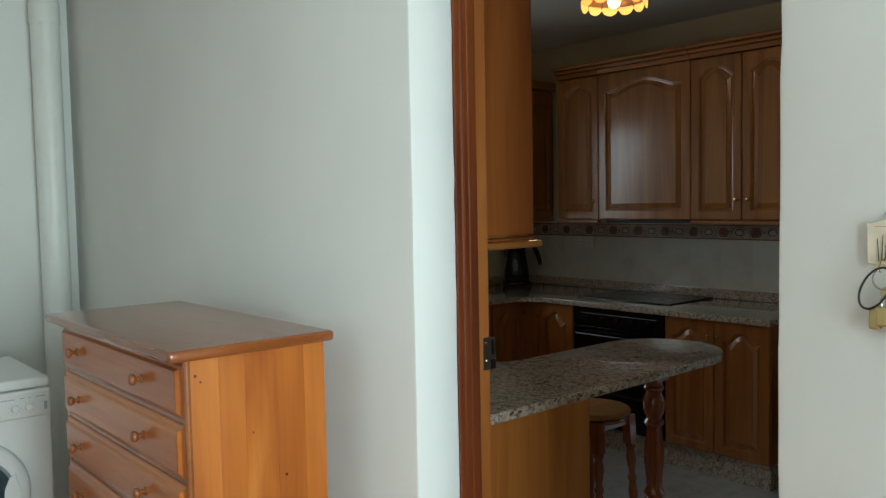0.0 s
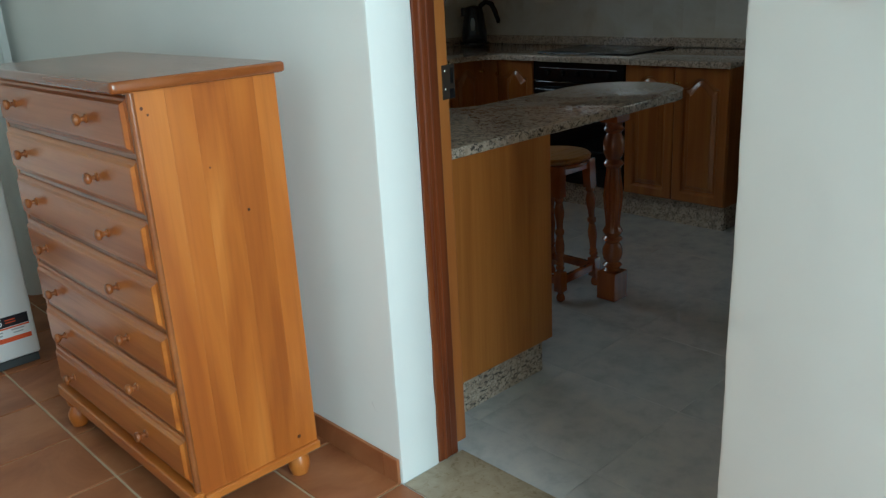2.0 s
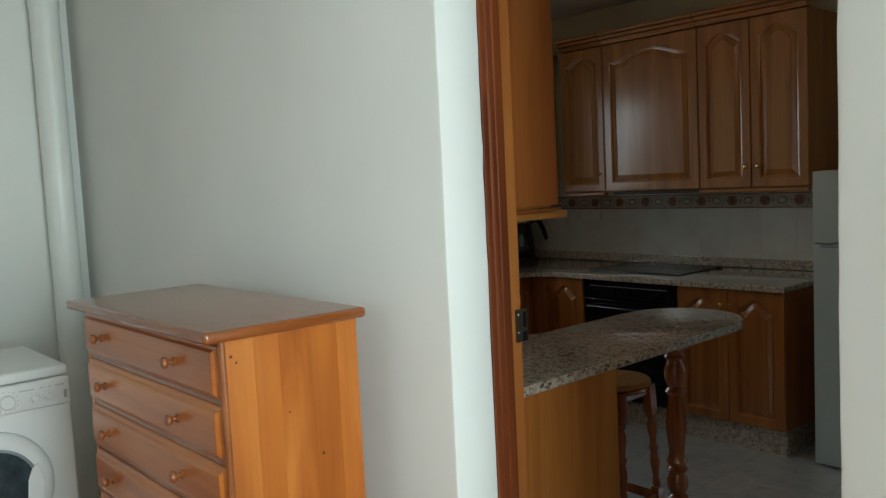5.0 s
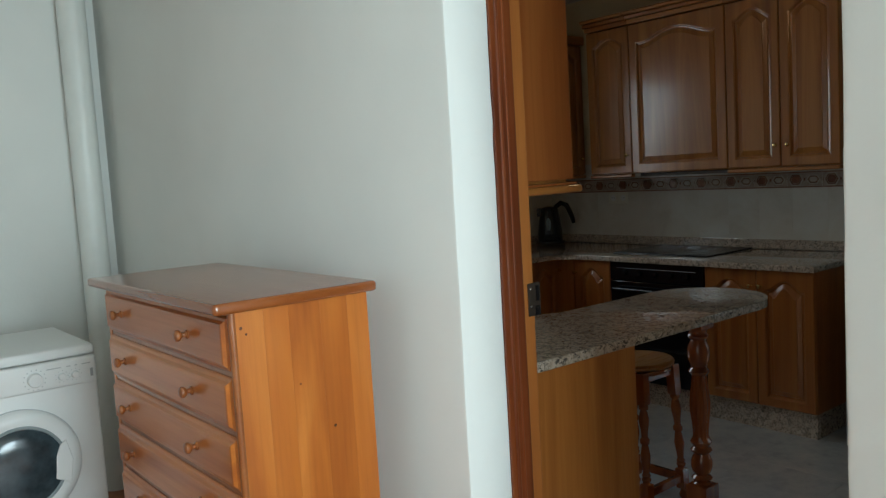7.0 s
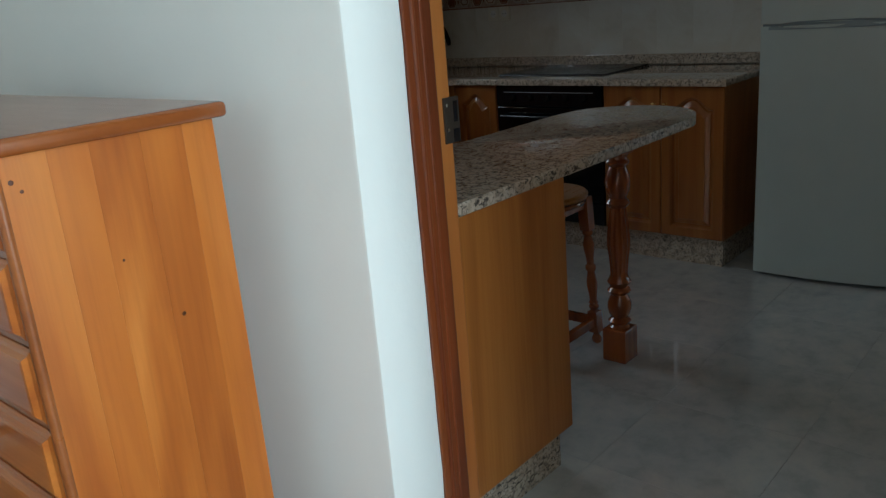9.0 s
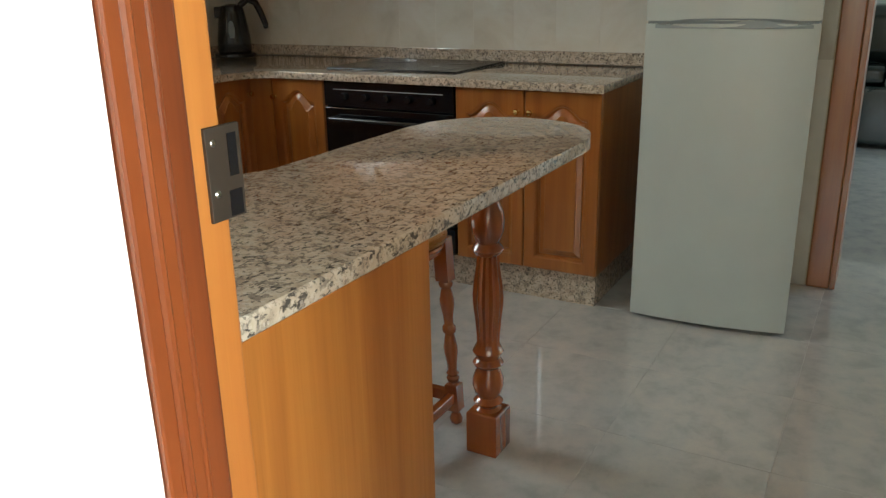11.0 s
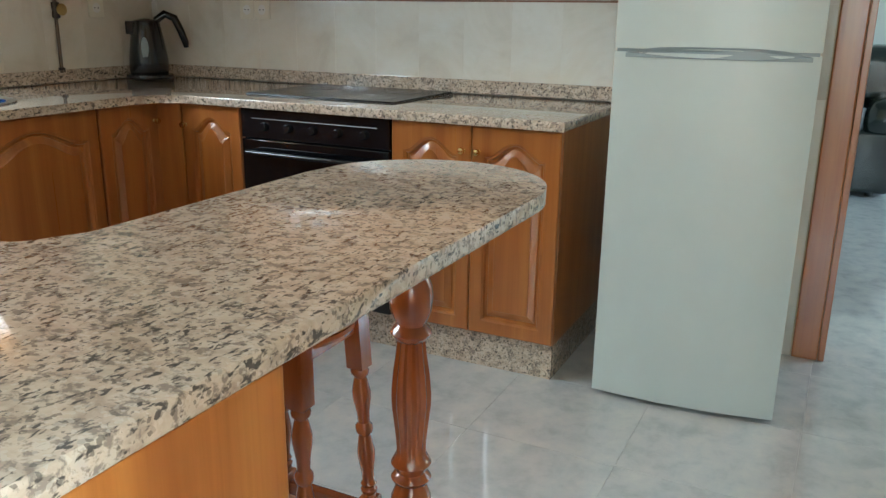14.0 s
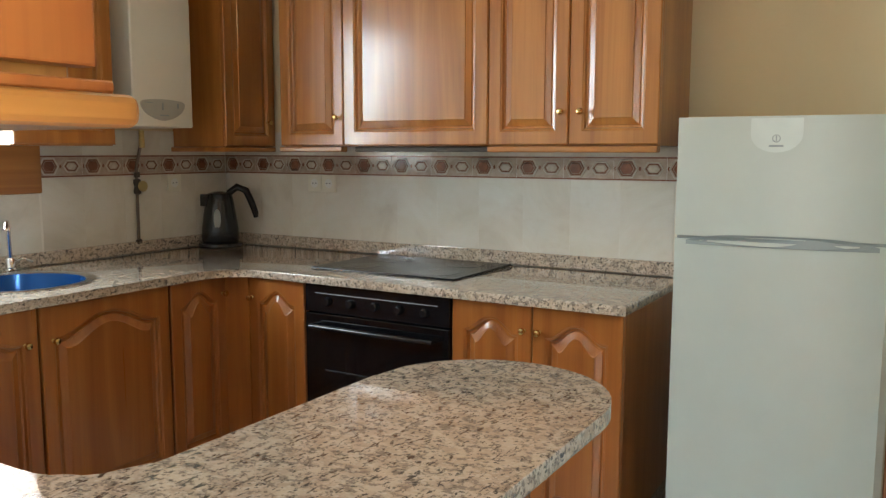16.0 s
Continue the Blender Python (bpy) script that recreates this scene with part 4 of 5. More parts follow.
for a in (1.932, 2.326):
    d = part("door", panel_door(a, a + 0.386, ZU + 0.024, ZV + 0.096, lambda u, v, w: (2.2025 + w, u, v), 0.05), OAK["z"], cab)
    knob(d, pose(2.2225, a + 0.05, 1.45, 0, 90))


# ---- oven, hob, fridge ----
def oven():
    y0, y1, x = 2.786, 3.414, FX
    ov = thing("oven", (x + 0.3, (y0 + y1) / 2, ZP), "black built-in oven below the hob", "oven")
    part("body", box(x + 0.02, XB - 0.03, y0 + 0.002, y1 - 0.002, ZP, ZT - 0.002), BLACK_ENAMEL, ov)
    pan = part("control_panel", box(x, x + 0.019, y0 + 0.003, y1 - 0.003, 0.72, ZT - 0.003, 0.003), BLACK_ENAMEL, ov)
    for k in range(5):
        part("knob", lathe([(0.016, 0), (0.015, 0.012), (0.012, 0.016)], 0, 0, seg=18, m=pose(x, y0 + 0.1 + k * 0.105, 0.763, 0, -90)), BLACK_PLASTIC, pan, smooth=True)
    part("printed_line", box(x - 0.0008, x, y0 + 0.05, y1 - 0.05, 0.79, 0.7925), LABEL_GREY, pan)
    door = part("door", box(x, x + 0.019, y0 + 0.003, y1 - 0.003, 0.25, 0.715, 0.004), BLACK_GLASS, ov, "black glass oven door")
    part("handle", tube([(x - 0.035, y0 + 0.05, 0.672), (x - 0.04, (y0 + y1) / 2, 0.672), (x - 0.035, y1 - 0.05, 0.672)], 0.009, 12), BLACK_PLASTIC, door, smooth=True)
    for yy in (y0 + 0.06, y1 - 0.06):
        part("handle_post", box(x - 0.034, x, yy - 0.008, yy + 0.008, 0.665, 0.679, 0.002), BLACK_PLASTIC, door)
    part("window_trim", box(x - 0.003, x, y0 + 0.09, y1 - 0.09, 0.497, 0.505, 0.001), BLACK_PLASTIC, door)
    part("window_trim", box(x - 0.003, x, y0 + 0.09, y1 - 0.09, 0.330, 0.338, 0.001), BLACK_PLASTIC, door)
    part("drawer", box(x, x + 0.019, y0 + 0.003, y1 - 0.003, ZP + 0.004, 0.246, 0.004), BLACK_ENAMEL, ov)


oven()
hob = thing("hob", (4.53, 3.14, WT), "flat black glass-ceramic hob set into granite", "hob")
part("glass_plate", box(4.32, 4.782, 2.845, 3.48, WT + 0.0005, WT + 0.007, 0.0025), HOB_GLASS, hob)
part("edge", box(4.316, 4.786, 2.841, 3.484, WT + 0.0002, WT + 0.004, 0.001), BLACK_ENAMEL, hob)
for hx, hy, r in ((4.43, 2.99, 0.09), (4.43, 3.33, 0.075), (4.66, 2.99, 0.075), (4.66, 3.33, 0.09)):
    part("ring", lathe([(r - 0.002, 0), (r, 0), (r, 0.0003), (r - 0.002, 0.0003)], hx, hy, WT + 0.0072, 40), HOB_MARK, hob)


def fridge():
    # slightly turned against the wall
    ang = math.degrees(math.atan2(0.041, 0.54))
    fr = thing("fridge", (0, 0, 0), "white two-door fridge-freezer with grey handle recess", "fridge")
    w, d, zs, h = 0.54, 0.56, 1.070, 1.412
    def arched(v0, v1, bulge=0.022):
        own = bmesh.new()
        n = 48
        ol = [(0.0, 0.06)] + [(w * k / n, -bulge * (1 - (2 * k / n - 1) ** 2)) for k in range(n + 1)] + [(w, 0.06)]
        return prism(ol, v0, v1, 0.0, place=lambda u, v, z: (v, -u, z))
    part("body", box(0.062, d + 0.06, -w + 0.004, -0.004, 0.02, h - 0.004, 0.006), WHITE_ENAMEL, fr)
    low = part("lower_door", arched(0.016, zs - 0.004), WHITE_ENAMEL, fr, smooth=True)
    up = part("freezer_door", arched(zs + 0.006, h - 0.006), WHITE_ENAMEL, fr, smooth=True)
    n = 16
    def lens(t):
        return 0.012 + 0.02 * (1 - (2 * t - 1) ** 4)
    ol = [(w * (0.06 + 0.9 * k / n), zs - 0.004 - 0.014) for k in range(n + 1)] + [(w * (0.96 - 0.9 * k / n), zs - 0.004 - 0.014 + lens(1 - k / n)) for k in range(n + 1)]
    bl = lambda u: 0.022 * (1 - (2 * u / w - 1) ** 2)
    part("handle_recess", prism(ol, 0.0, 0.004, place=lambda u, v, q: (-bl(u) - 0.0005 - q, -u, v)), FRIDGE_GREY, low, "grey curved handle recess")
    part("gasket", box(0.004, 0.06, -w + 0.006, -0.006, zs - 0.004, zs + 0.006), FRIDGE_GREY, fr)
    badge = [(w * 0.36, h - 0.012), (w * 0.60, h - 0.012)] + [(w * 0.48 + w * 0.12 * math.cos(radians(a)), h - 0.055 - 0.048 * math.sin(radians(a))) for a in range(0, 181, 15)]
    part("badge", prism(badge, 0.0, 0.0015, place=lambda u, v, q: (-bl(u) - 0.0025 - q, -u, v)), BADGE_WHITE, up, "pale rounded badge")
    part("badge_mark", prism(arc(w * 0.48, h - 0.066, 0.0105, 0, 345, 22), 0.002, 0.0026, place=lambda u, v, q: (-bl(u) - 0.0025 - q, -u, v)), FRIDGE_GREY, up)
    part("badge_mark", prism(arc(w * 0.48, h - 0.066, 0.0082, 0, 345, 22), 0.0026, 0.0031, place=lambda u, v, q: (-bl(u) - 0.0025 - q, -u, v)), BADGE_WHITE, up)
    part("badge_mark", prism([(w * 0.48 - 0.0014, h - 0.073), (w * 0.48 + 0.0014, h - 0.073), (w * 0.48 + 0.0014, h - 0.059), (w * 0.48 - 0.0014, h - 0.059)], 0.0031, 0.0037, place=lambda u, v, q: (-bl(u) - 0.0025 - q, -u, v)), FRIDGE_GREY, up)
    part("badge_mark", prism([(w * 0.48 - 0.018, h - 0.088), (w * 0.48 + 0.018, h - 0.088), (w * 0.48 + 0.018, h - 0.083), (w * 0.48 - 0.018, h - 0.083)], 0.002, 0.0026, place=lambda u, v, q: (-bl(u) - 0.0025 - q, -u, v)), FRIDGE_GREY, up)
    # dark strip standing for the shaded gap under the lower door
    part("kick", box(0.03, 0.06, -w + 0.02, -0.02, 0.0, 0.0195), SHADOW_GAP, fr)
    for yy in (-0.05, -w + 0.05):
        part("foot", lathe([(0.02, 0), (0.02, 0.02)], 0.5, yy, seg=12), BLACK_PLASTIC, fr)
    fr.matrix_world = pose(4.208, 2.052, 0, 0, 0, ang)


fridge()


# ---- kettle, boiler, sink, sockets ----
def kettle(cx, cy):
    kt = thing("kettle", (cx, cy, WT), "black plastic electric kettle on its base", "kettle")
    part("base", lathe([(0.085, 0), (0.088, 0.004), (0.086, 0.014), (0.07, 0.019), (0.02, 0.02)], cx, cy, WT + 0.0008, 36), BLACK_PLASTIC, kt, smooth=True)
    body = [(0.070, 0.021), (0.073, 0.03), (0.072, 0.07), (0.064, 0.13), (0.055, 0.185), (0.051, 0.205), (0.045, 0.215), (0.02, 0.222), (0.003, 0.223)]
    b = part("body", lathe(body, cx, cy, WT, 40), BLACK_PLASTIC, kt, smooth=True)
    dx, dy = 0.707, -0.707
    pts = [(cx + dx * 0.035, cy + dy * 0.035, WT + 0.214), (cx + dx * 0.07, cy + dy * 0.07, WT + 0.24), (cx + dx * 0.105, cy + dy * 0.105, WT + 0.225), (cx + dx * 0.125, cy + dy * 0.125, WT + 0.18), (cx + dx * 0.14, cy + dy * 0.14, WT + 0.135), (cx + dx * 0.142, cy + dy * 0.142, WT + 0.115)]
    part("handle", tube(pts, [0.014, 0.015, 0.015, 0.014, 0.013, 0.009], 14), BLACK_PLASTIC, kt, smooth=True)
    part("spout", prism([(-0.02, 0.165), (0.02, 0.165), (0.026, 0.213), (-0.026, 0.213)], 0.0, 0.03, 0.004, place=lambda u, v, w: (cx - 0.707 * (0.044 + w) + 0.707 * u, cy + 0.707 * (0.044 + w) + 0.707 * u, WT + v)), BLACK_PLASTIC, kt)
    gauge = [(0.013 * math.cos(radians(a)), 0.115 + 0.04 * math.sin(radians(a))) for a in range(0, 360, 15)]
    kt.scale = (1.18, 1.18, 1.18)
    part("water_gauge", prism(gauge, 0.0, 0.006, 0.001, place=lambda u, v, w: (cx - 0.8 * (0.064 + w) + 0.6 * u, cy - 0.6 * (0.064 + w) - 0.8 * u, WT + v)), FRIDGE_GREY, kt, "grey oval water gauge")


kettle(4.662, 4.325)

bo = thing("gas_water_heater", (4.225, 4.3, 1.40), "white wall-hung gas water heater with oval window", "water heater")
part("case", box(4.036, 4.338, 4.13, YN - 0.003, 1.408, 2.1, 0.008, 3), BOILER_WHITE, bo, smooth=True)
ov = [(4.180 + 0.112 * math.copysign(abs(math.cos(radians(a))) ** 1.25, math.cos(radians(a))), 1.497 + (0.022 * abs(math.sin(radians(a))) ** 0.5 if a < 180 else -0.064 * abs(math.sin(radians(a))) ** 1.15)) for a in range(0, 360, 8)]
b = part("window", prism(ov, 0.0, 0.006, 0.002, place=facing("y", 4.13)), plain("grey_beige_plastic", (0.42, 0.41, 0.36), 0.35), bo, "grey oval display window")
part("pointer", box(4.172, 4.178, 4.122, 4.1245, 1.476, 1.505), FRIDGE_GREY, b)
part("dial_mark", box(4.088, 4.125, 4.122, 4.1245, 1.502, 1.505), FRIDGE_GREY, b)
part("dial_mark", box(4.25, 4.256, 4.122, 4.1245, 1.485, 1.505), FRIDGE_GREY, b)
part("dial_mark", box(4.160, 4.205, 4.122, 4.1245, 1.452, 1.457), FRIDGE_GREY, b)
part("stub", lathe([(0.012, 0), (0.012, 0.04)], 4.29, 4.40, 1.36, 12), OLD_BRASS, bo)

gp = thing("gas_pipe", (4.285, YN - 0.03, 0.9), "dark metal gas pipe with a valve on the tiles", "pipe")
part("pipe", tube([(4.29, 4.40, 1.36), (4.288, 4.42, 1.30), (4.283, YN - 0.025, 1.24), (4.283, YN - 0.025, 1.15), (4.281, YN - 0.025, 0.90)], 0.007, 10), plain("dull_pipe", (0.16, 0.12, 0.09), 0.4, 0.7), gp, smooth=True)
part("upper_nut", lathe([(0.012, 0), (0.013, 0.02), (0.012, 0.035)], 4.29, 4.40, 1.325, 8), OLD_BRASS, gp)
v = part("valve", lathe([(0.010, -0.034), (0.016, -0.030), (0.016, -0.014), (0.012, 0), (0.016, 0.014), (0.016, 0.030), (0.010, 0.034)], 4.283, YN - 0.027, 1.155, 12), IRON, gp, "dark metal shut-off valve", True)
part("handle", lathe([(0.020, 0), (0.024, 0.004), (0.024, 0.009), (0.012, 0.013)], 0, 0, seg=20, m=pose(4.295, YN - 0.043, 1.157, 90)), OLD_BRASS, v, smooth=True)
part("nut", lathe([(0.014, 0), (0.014, 0.022)], 4.283, YN - 0.027, 1.196, 6), IRON, gp)
part("wall_rose", lathe([(0.012, 0), (0.015, 0.004), (0.009, 0.010)], 4.281, YN - 0.027, 0.9125, 16), IRON, gp)

sk = thing("sink", (3.52, 4.12, WT), "round steel sink with blue bowl set into granite", "sink")
def basin_mesh():
    own = bmesh.new()
    prof = [(0.247, 0.0006), (0.248, 0.004), (0.240, 0.0065), (0.222, 0.0055), (0.214, 0.0), (0.208, -0.06), (0.19, -0.12), (0.14, -0.145), (0.03, -0.15), (0.004, -0.152)]
    rings = [[own.verts.new((3.52 + r * math.cos(2 * math.pi * k / 56), 4.12 + r * math.sin(2 * math.pi * k / 56), WT + z)) for k in range(56)] for r, z in prof]
    for a, c in zip(rings, rings[1:]):
        for k in range(56):
            own.faces.new((a[k], a[(k + 1) % 56], c[(k + 1) % 56], c[k]))
    own.faces.new(rings[-1])
    return own


basin = part("basin", basin_mesh(), [STEEL, BOWL_BLUE], sk, "steel rim with a blue bowl", True)
# faces below the rim take the half-metallic blue
for p in basin.data.polygons:
    if p.center.z < -0.012:
        p.material_index = 1
part("drain", lathe([(0.03, 0), (0.03, 0.002), (0.012, 0.003)], 3.52, 4.12, WT - 0.1505, 20), CHROME, sk)
tp = thing("tap", (3.66, 4.39, WT), "chrome swan-neck kitchen tap", "tap")
part("base", lathe([(0.026, 0), (0.026, 0.006), (0.02, 0.01), (0.02, 0.04), (0.014, 0.05)], 3.66, 4.39, WT + 0.0006, 20), CHROME, tp, smooth=True)
part("spout", tube([(3.66, 4.39, WT + 0.045), (3.655, 4.385, WT + 0.12), (3.648, 4.375, WT + 0.17), (3.635, 4.355, WT + 0.19), (3.615, 4.33, WT + 0.185), (3.605, 4.318, WT + 0.165)], 0.0085, 12), CHROME, tp, smooth=True)
part("lever", tube([(3.672, 4.39, WT + 0.03), (3.70, 4.375, WT + 0.05), (3.73, 4.36, WT + 0.03)], [0.007, 0.006, 0.005], 10), CHROME, tp, smooth=True)


def socket(name, axis, at, u, v, count, label):
    place = facing(axis, at)
    so = thing(name, place(u, v, 0), label, "socket")
    for k in range(count):
        c = u + (k - (count - 1) / 2) * 0.082
        p = part("plate", prism([(c - 0.04, v - 0.04), (c + 0.04, v - 0.04), (c + 0.04, v + 0.04), (c - 0.04, v + 0.04)], 0.0, 0.009, 0.003, place=place), SOCKET, so)
        part("well", prism(arc(c, v, 0.021, 0, 345, 23), 0.0085, 0.0096, place=place), WASHER_WHITE, p)
        for s in (-1, 1):
            # pin holes are flat discs in the dark gap colour
            part("hole", prism(arc(c + s * 0.009, v, 0.003, 0, 315, 7), 0.0097, 0.0102, place=place), SHADOW_GAP, p)


socket("wall_socket", "x", XB - 0.009, 3.836, 1.165, 2, "cream double wall socket above the counter")
socket("wall_socket", "y", YN - 0.009, 4.50, 1.165, 1, "cream single wall socket near the kettle")

# ---- lamp ----
lm = thing("ceiling_lamp", (3.28, 2.41, HK), "lit amber stained-glass ceiling lamp with scalloped rim", "lamp")
lz = 2.262
part("canopy", lathe([(0.05, 0), (0.05, 0.012), (0.012, 0.02)], 3.28, 2.41, HK - 0.02, 24), OLD_BRASS, lm)
part("rod", lathe([(0.006, 0), (0.006, 0.1)], 3.28, 2.41, HK - 0.12, 10), OLD_BRASS, lm)
for k in range(12):
    a0, a1 = 2 * math.pi * k / 12, 2 * math.pi * (k + 1) / 12
    own = bmesh.new()
    rows = []
    for r, z in ((0.03, 0.15), (0.075, 0.125), (0.115, 0.075), (0.135, 0.03)):
        rows.append([own.verts.new((3.28 + r * math.cos(a0 + (a1 - a0) * j / 6), 2.41 + r * math.sin(a0 + (a1 - a0) * j / 6), lz + z)) for j in range(7)])
    for a, b in zip(rows, rows[1:]):
        for j in range(6):
            own.faces.new((a[j], a[j + 1], b[j + 1], b[j]))
    bmesh.ops.solidify(own, geom=own.faces[:], thickness=0.003)
    pn = part("glass_panel", own, SHADE_TOP, lm, smooth=True)
    own = bmesh.new()
    rows = []
    for q in range(5):
        rows.append([own.verts.new((3.28 + 0.137 * math.cos(a0 + (a1 - a0) * j / 8), 2.41 + 0.137 * math.sin(a0 + (a1 - a0) * j / 8), lz + 0.029 - q / 4 * (0.012 + 0.024 * math.sin(math.pi * j / 8) ** 0.6))) for j in range(9)])
    for a, b in zip(rows, rows[1:]):
        for j in range(8):
            own.faces.new((a[j], a[j + 1], b[j + 1], b[j]))
    bmesh.ops.solidify(own, geom=own.faces[:], thickness=0.003)
    part("scallop", own, SHADE_LIT, lm, "glowing amber scalloped glass", True)
    part("lead_line", tube([(3.28 + r * math.cos(a0), 2.41 + r * math.sin(a0), lz + z + 0.001) for r, z in ((0.03, 0.15), (0.075, 0.125), (0.116, 0.075), (0.137, 0.02))], 0.002, 6), INK, lm)
part("bulb", lathe([(0.008, 0.0), (0.022, 0.008), (0.028, 0.025), (0.024, 0.045), (0.012, 0.07)], 3.28, 2.41, lz - 0.002 + 0.0, 20), BULB_LIT, lm, "bright bulb", True)

# ---- key rack ----
def key_rack():
    x = XW - 0.001
    kr = thing("key_rack", (x, 0.63, 1.37), "ivory printed wooden key rack with garden motifs", "key rack")
    place = lambda u, v, w: (x - w, u, v)
    y0, y1, z0 = 0.515, 0.745, 1.375
    ol = [(y1, z0), (y1, 1.432)]
    for k in range(25):
        t = k / 24
        u = y1 - (y1 - y0) * t
        s = math.sin(math.pi * t)
        ol.append((u, 1.434 + 0.022 * (max(0.0, s - 0.25) / 0.75) ** 0.6))
    ol += [(y0, 1.432), (y0, z0)]
    part("board", prism(ol, 0.0, 0.009, 0.0015, place=place), BOARD, kr)
    def motif(nm, pts, mat, w=0.0096):
        return part(nm, prism(pts, w, w + 0.0006, place=place), mat, kr)
    def quad(nm, u0, u1, v0, v1, mat, k=0.0, w=0.0096):
        return motif(nm, [(u0, v0), (u1, v0), (u1 - k, v1), (u0 + k, v1)], mat, w)
    # watering can
    c = 0.693
    quad("printed_can", c - 0.014, c + 0.014, 1.383, 1.398, GREEN, 0.003)
    motif("printed_can", arc(c, 1.398, 0.011, 0, 180, 12), GREEN)
    motif("printed_spout", [(c + 0.012, 1.388), (c + 0.012, 1.393), (c + 0.025, 1.403), (c + 0.028, 1.401)], GREEN)
    part("printed_handle", tube([(x - 0.0098, c - 0.012, 1.389), (x - 0.0098, c - 0.02, 1.394), (x - 0.0098, c - 0.02, 1.402), (x - 0.0098, c - 0.011, 1.401)], 0.0012, 6), GREEN, kr)
    part("printed_handle", tube([(x - 0.0098, c - 0.005, 1.408), (x - 0.0098, c - 0.004, 1.415), (x - 0.0098, c + 0.004, 1.415), (x - 0.0098, c + 0.005, 1.408)], 0.0012, 6), GREEN, kr)
    # stacked pots with lavender
    c = 0.651
    for z, wd in ((1.381, 0.0115), (1.395, 0.0105), (1.405, 0.0100)):
        quad("printed_pot", c - wd, c + wd, z, z + 0.012, CLAY, -0.0015)
    quad("printed_foliage", c - 0.013, c + 0.013, 1.4165, 1.426, GREEN, -0.003)
    for k in range(9):
        u = c + (k - 4) * 0.0036
        quad("printed_sprig", u - 0.0013, u + 0.0013, 1.4255, 1.437 + 0.004 * math.cos((k - 4) / 3.0), LAVENDER)
    # stalks, moth and writing too small to read
    for k in range(4):
        u = 0.728 - k * 0.004
        motif("printed_stalk", [(u, 1.380), (u + 0.0012, 1.380), (u + 0.003 - k * 0.003, 1.412 + k * 0.004), (u + 0.0022 - k * 0.003, 1.412 + k * 0.004)], INK)
    for s in (-1, 1):
        motif("printed_moth", [(0.683, 1.424), (0.683 + s * 0.009, 1.431), (0.683 + s * 0.007, 1.423)], INK)
        motif("printed_moth", [(0.683, 1.424), (0.683 + s * 0.006, 1.418), (0.683 + s * 0.008, 1.421)], INK)
    quad("printed_line", 0.672, 0.712, 1.4165, 1.4178, INK)
    quad("printed_line", 0.70, 0.735, 1.4285, 1.4293, CLAY)
    motif("printed_leaf", arc(0.612, 1.408, 0.011, 0, 345, 20), GREEN)
    for u in (0.722, 0.69, 0.653, 0.615, 0.58, 0.545):
        part("hook", tube([(x - 0.009, u, 1.383), (x - 0.02, u, 1.381), (x - 0.027, u, 1.374), (x - 0.026, u, 1.367), (x - 0.02, u, 1.366)], 0.0015, 8), BRASS, kr, smooth=True)
    return x


rx = key_rack()


def ring_pts(x, u, v, r, tilt=0.15, n=24, sy=1.0):
    return [(x + tilt * r * math.sin(2 * math.pi * k / n), u + r * math.cos(2 * math.pi * k / n), v + sy * r * math.sin(2 * math.pi * k / n)) for k in range(n)]


def key_shape(parent, x, u, v, length, turn, mat, nm="key"):
    ol = arc(0, 0, 0.010, -70, 250, 14) + [(-0.0032, -0.0095), (-0.0032, -length), (0.001, -length - 0.003), (0.0032, -length + 0.001), (0.0022, -length + 0.006), (0.0034, -length + 0.011), (0.0024, -length + 0.017), (0.0032, -length + 0.022)]
    c, s = math.cos(turn), math.sin(turn)
    part(nm, prism(ol, 0.0, 0.002, 0.0004, place=lambda a, b, w: (x - w, u + c * a - s * b, v + s * a + c * b)), mat, parent)


k1 = thing("key_bunch", (rx - 0.02, 0.72, 1.28), "key ring with brass padlock and black cord on hook", "keys", "keys on the rack")
part("ring", tube(ring_pts(rx - 0.023, 0.716, 1.357, 0.0155), 0.0012, 8, True), KEY_STEEL, k1, smooth=True)
part("cord", tube([(rx - 0.026 - 0.004 * math.sin(2 * math.pi * k / 28), 0.727 + 0.019 * math.cos(2 * math.pi * k / 28) - 0.012 * math.sin(2 * math.pi * k / 28), 1.343 + 0.030 * math.sin(2 * math.pi * k / 28)) for k in range(28)], 0.0016, 8, True), CORD, k1, smooth=True)
lock = part("padlock", box(rx - 0.028, rx - 0.014, 0.702, 0.726, 1.290, 1.318, 0.003, 2), OLD_BRASS, k1, "worn brass padlock")
part("shackle", tube([(rx - 0.021, 0.720, 1.317), (rx - 0.021, 0.720, 1.328), (rx - 0.021, 0.714, 1.334), (rx - 0.021, 0.708, 1.328), (rx - 0.021, 0.708, 1.317)], 0.0022, 8), KEY_STEEL, lock, smooth=True)
part("lock_body", box(rx - 0.020, rx - 0.008, 0.722, 0.738, 1.284, 1.313, 0.003, 2), OLD_BRASS, k1)
key_shape(k1, rx - 0.018, 0.702, 1.338, 0.036, 0.45, AMBER)
key_shape(k1, rx - 0.013, 0.714, 1.336, 0.04, -0.1, OLD_BRASS)

k2 = thing("key_bunch", (rx - 0.02, 0.69, 1.27), "dark ribbed pocket fob with keys on steel ring", "keys", "keys on the rack")
part("ring", tube(ring_pts(rx - 0.024, 0.689, 1.355, 0.0145), 0.0012, 8, True), KEY_STEEL, k2, smooth=True)
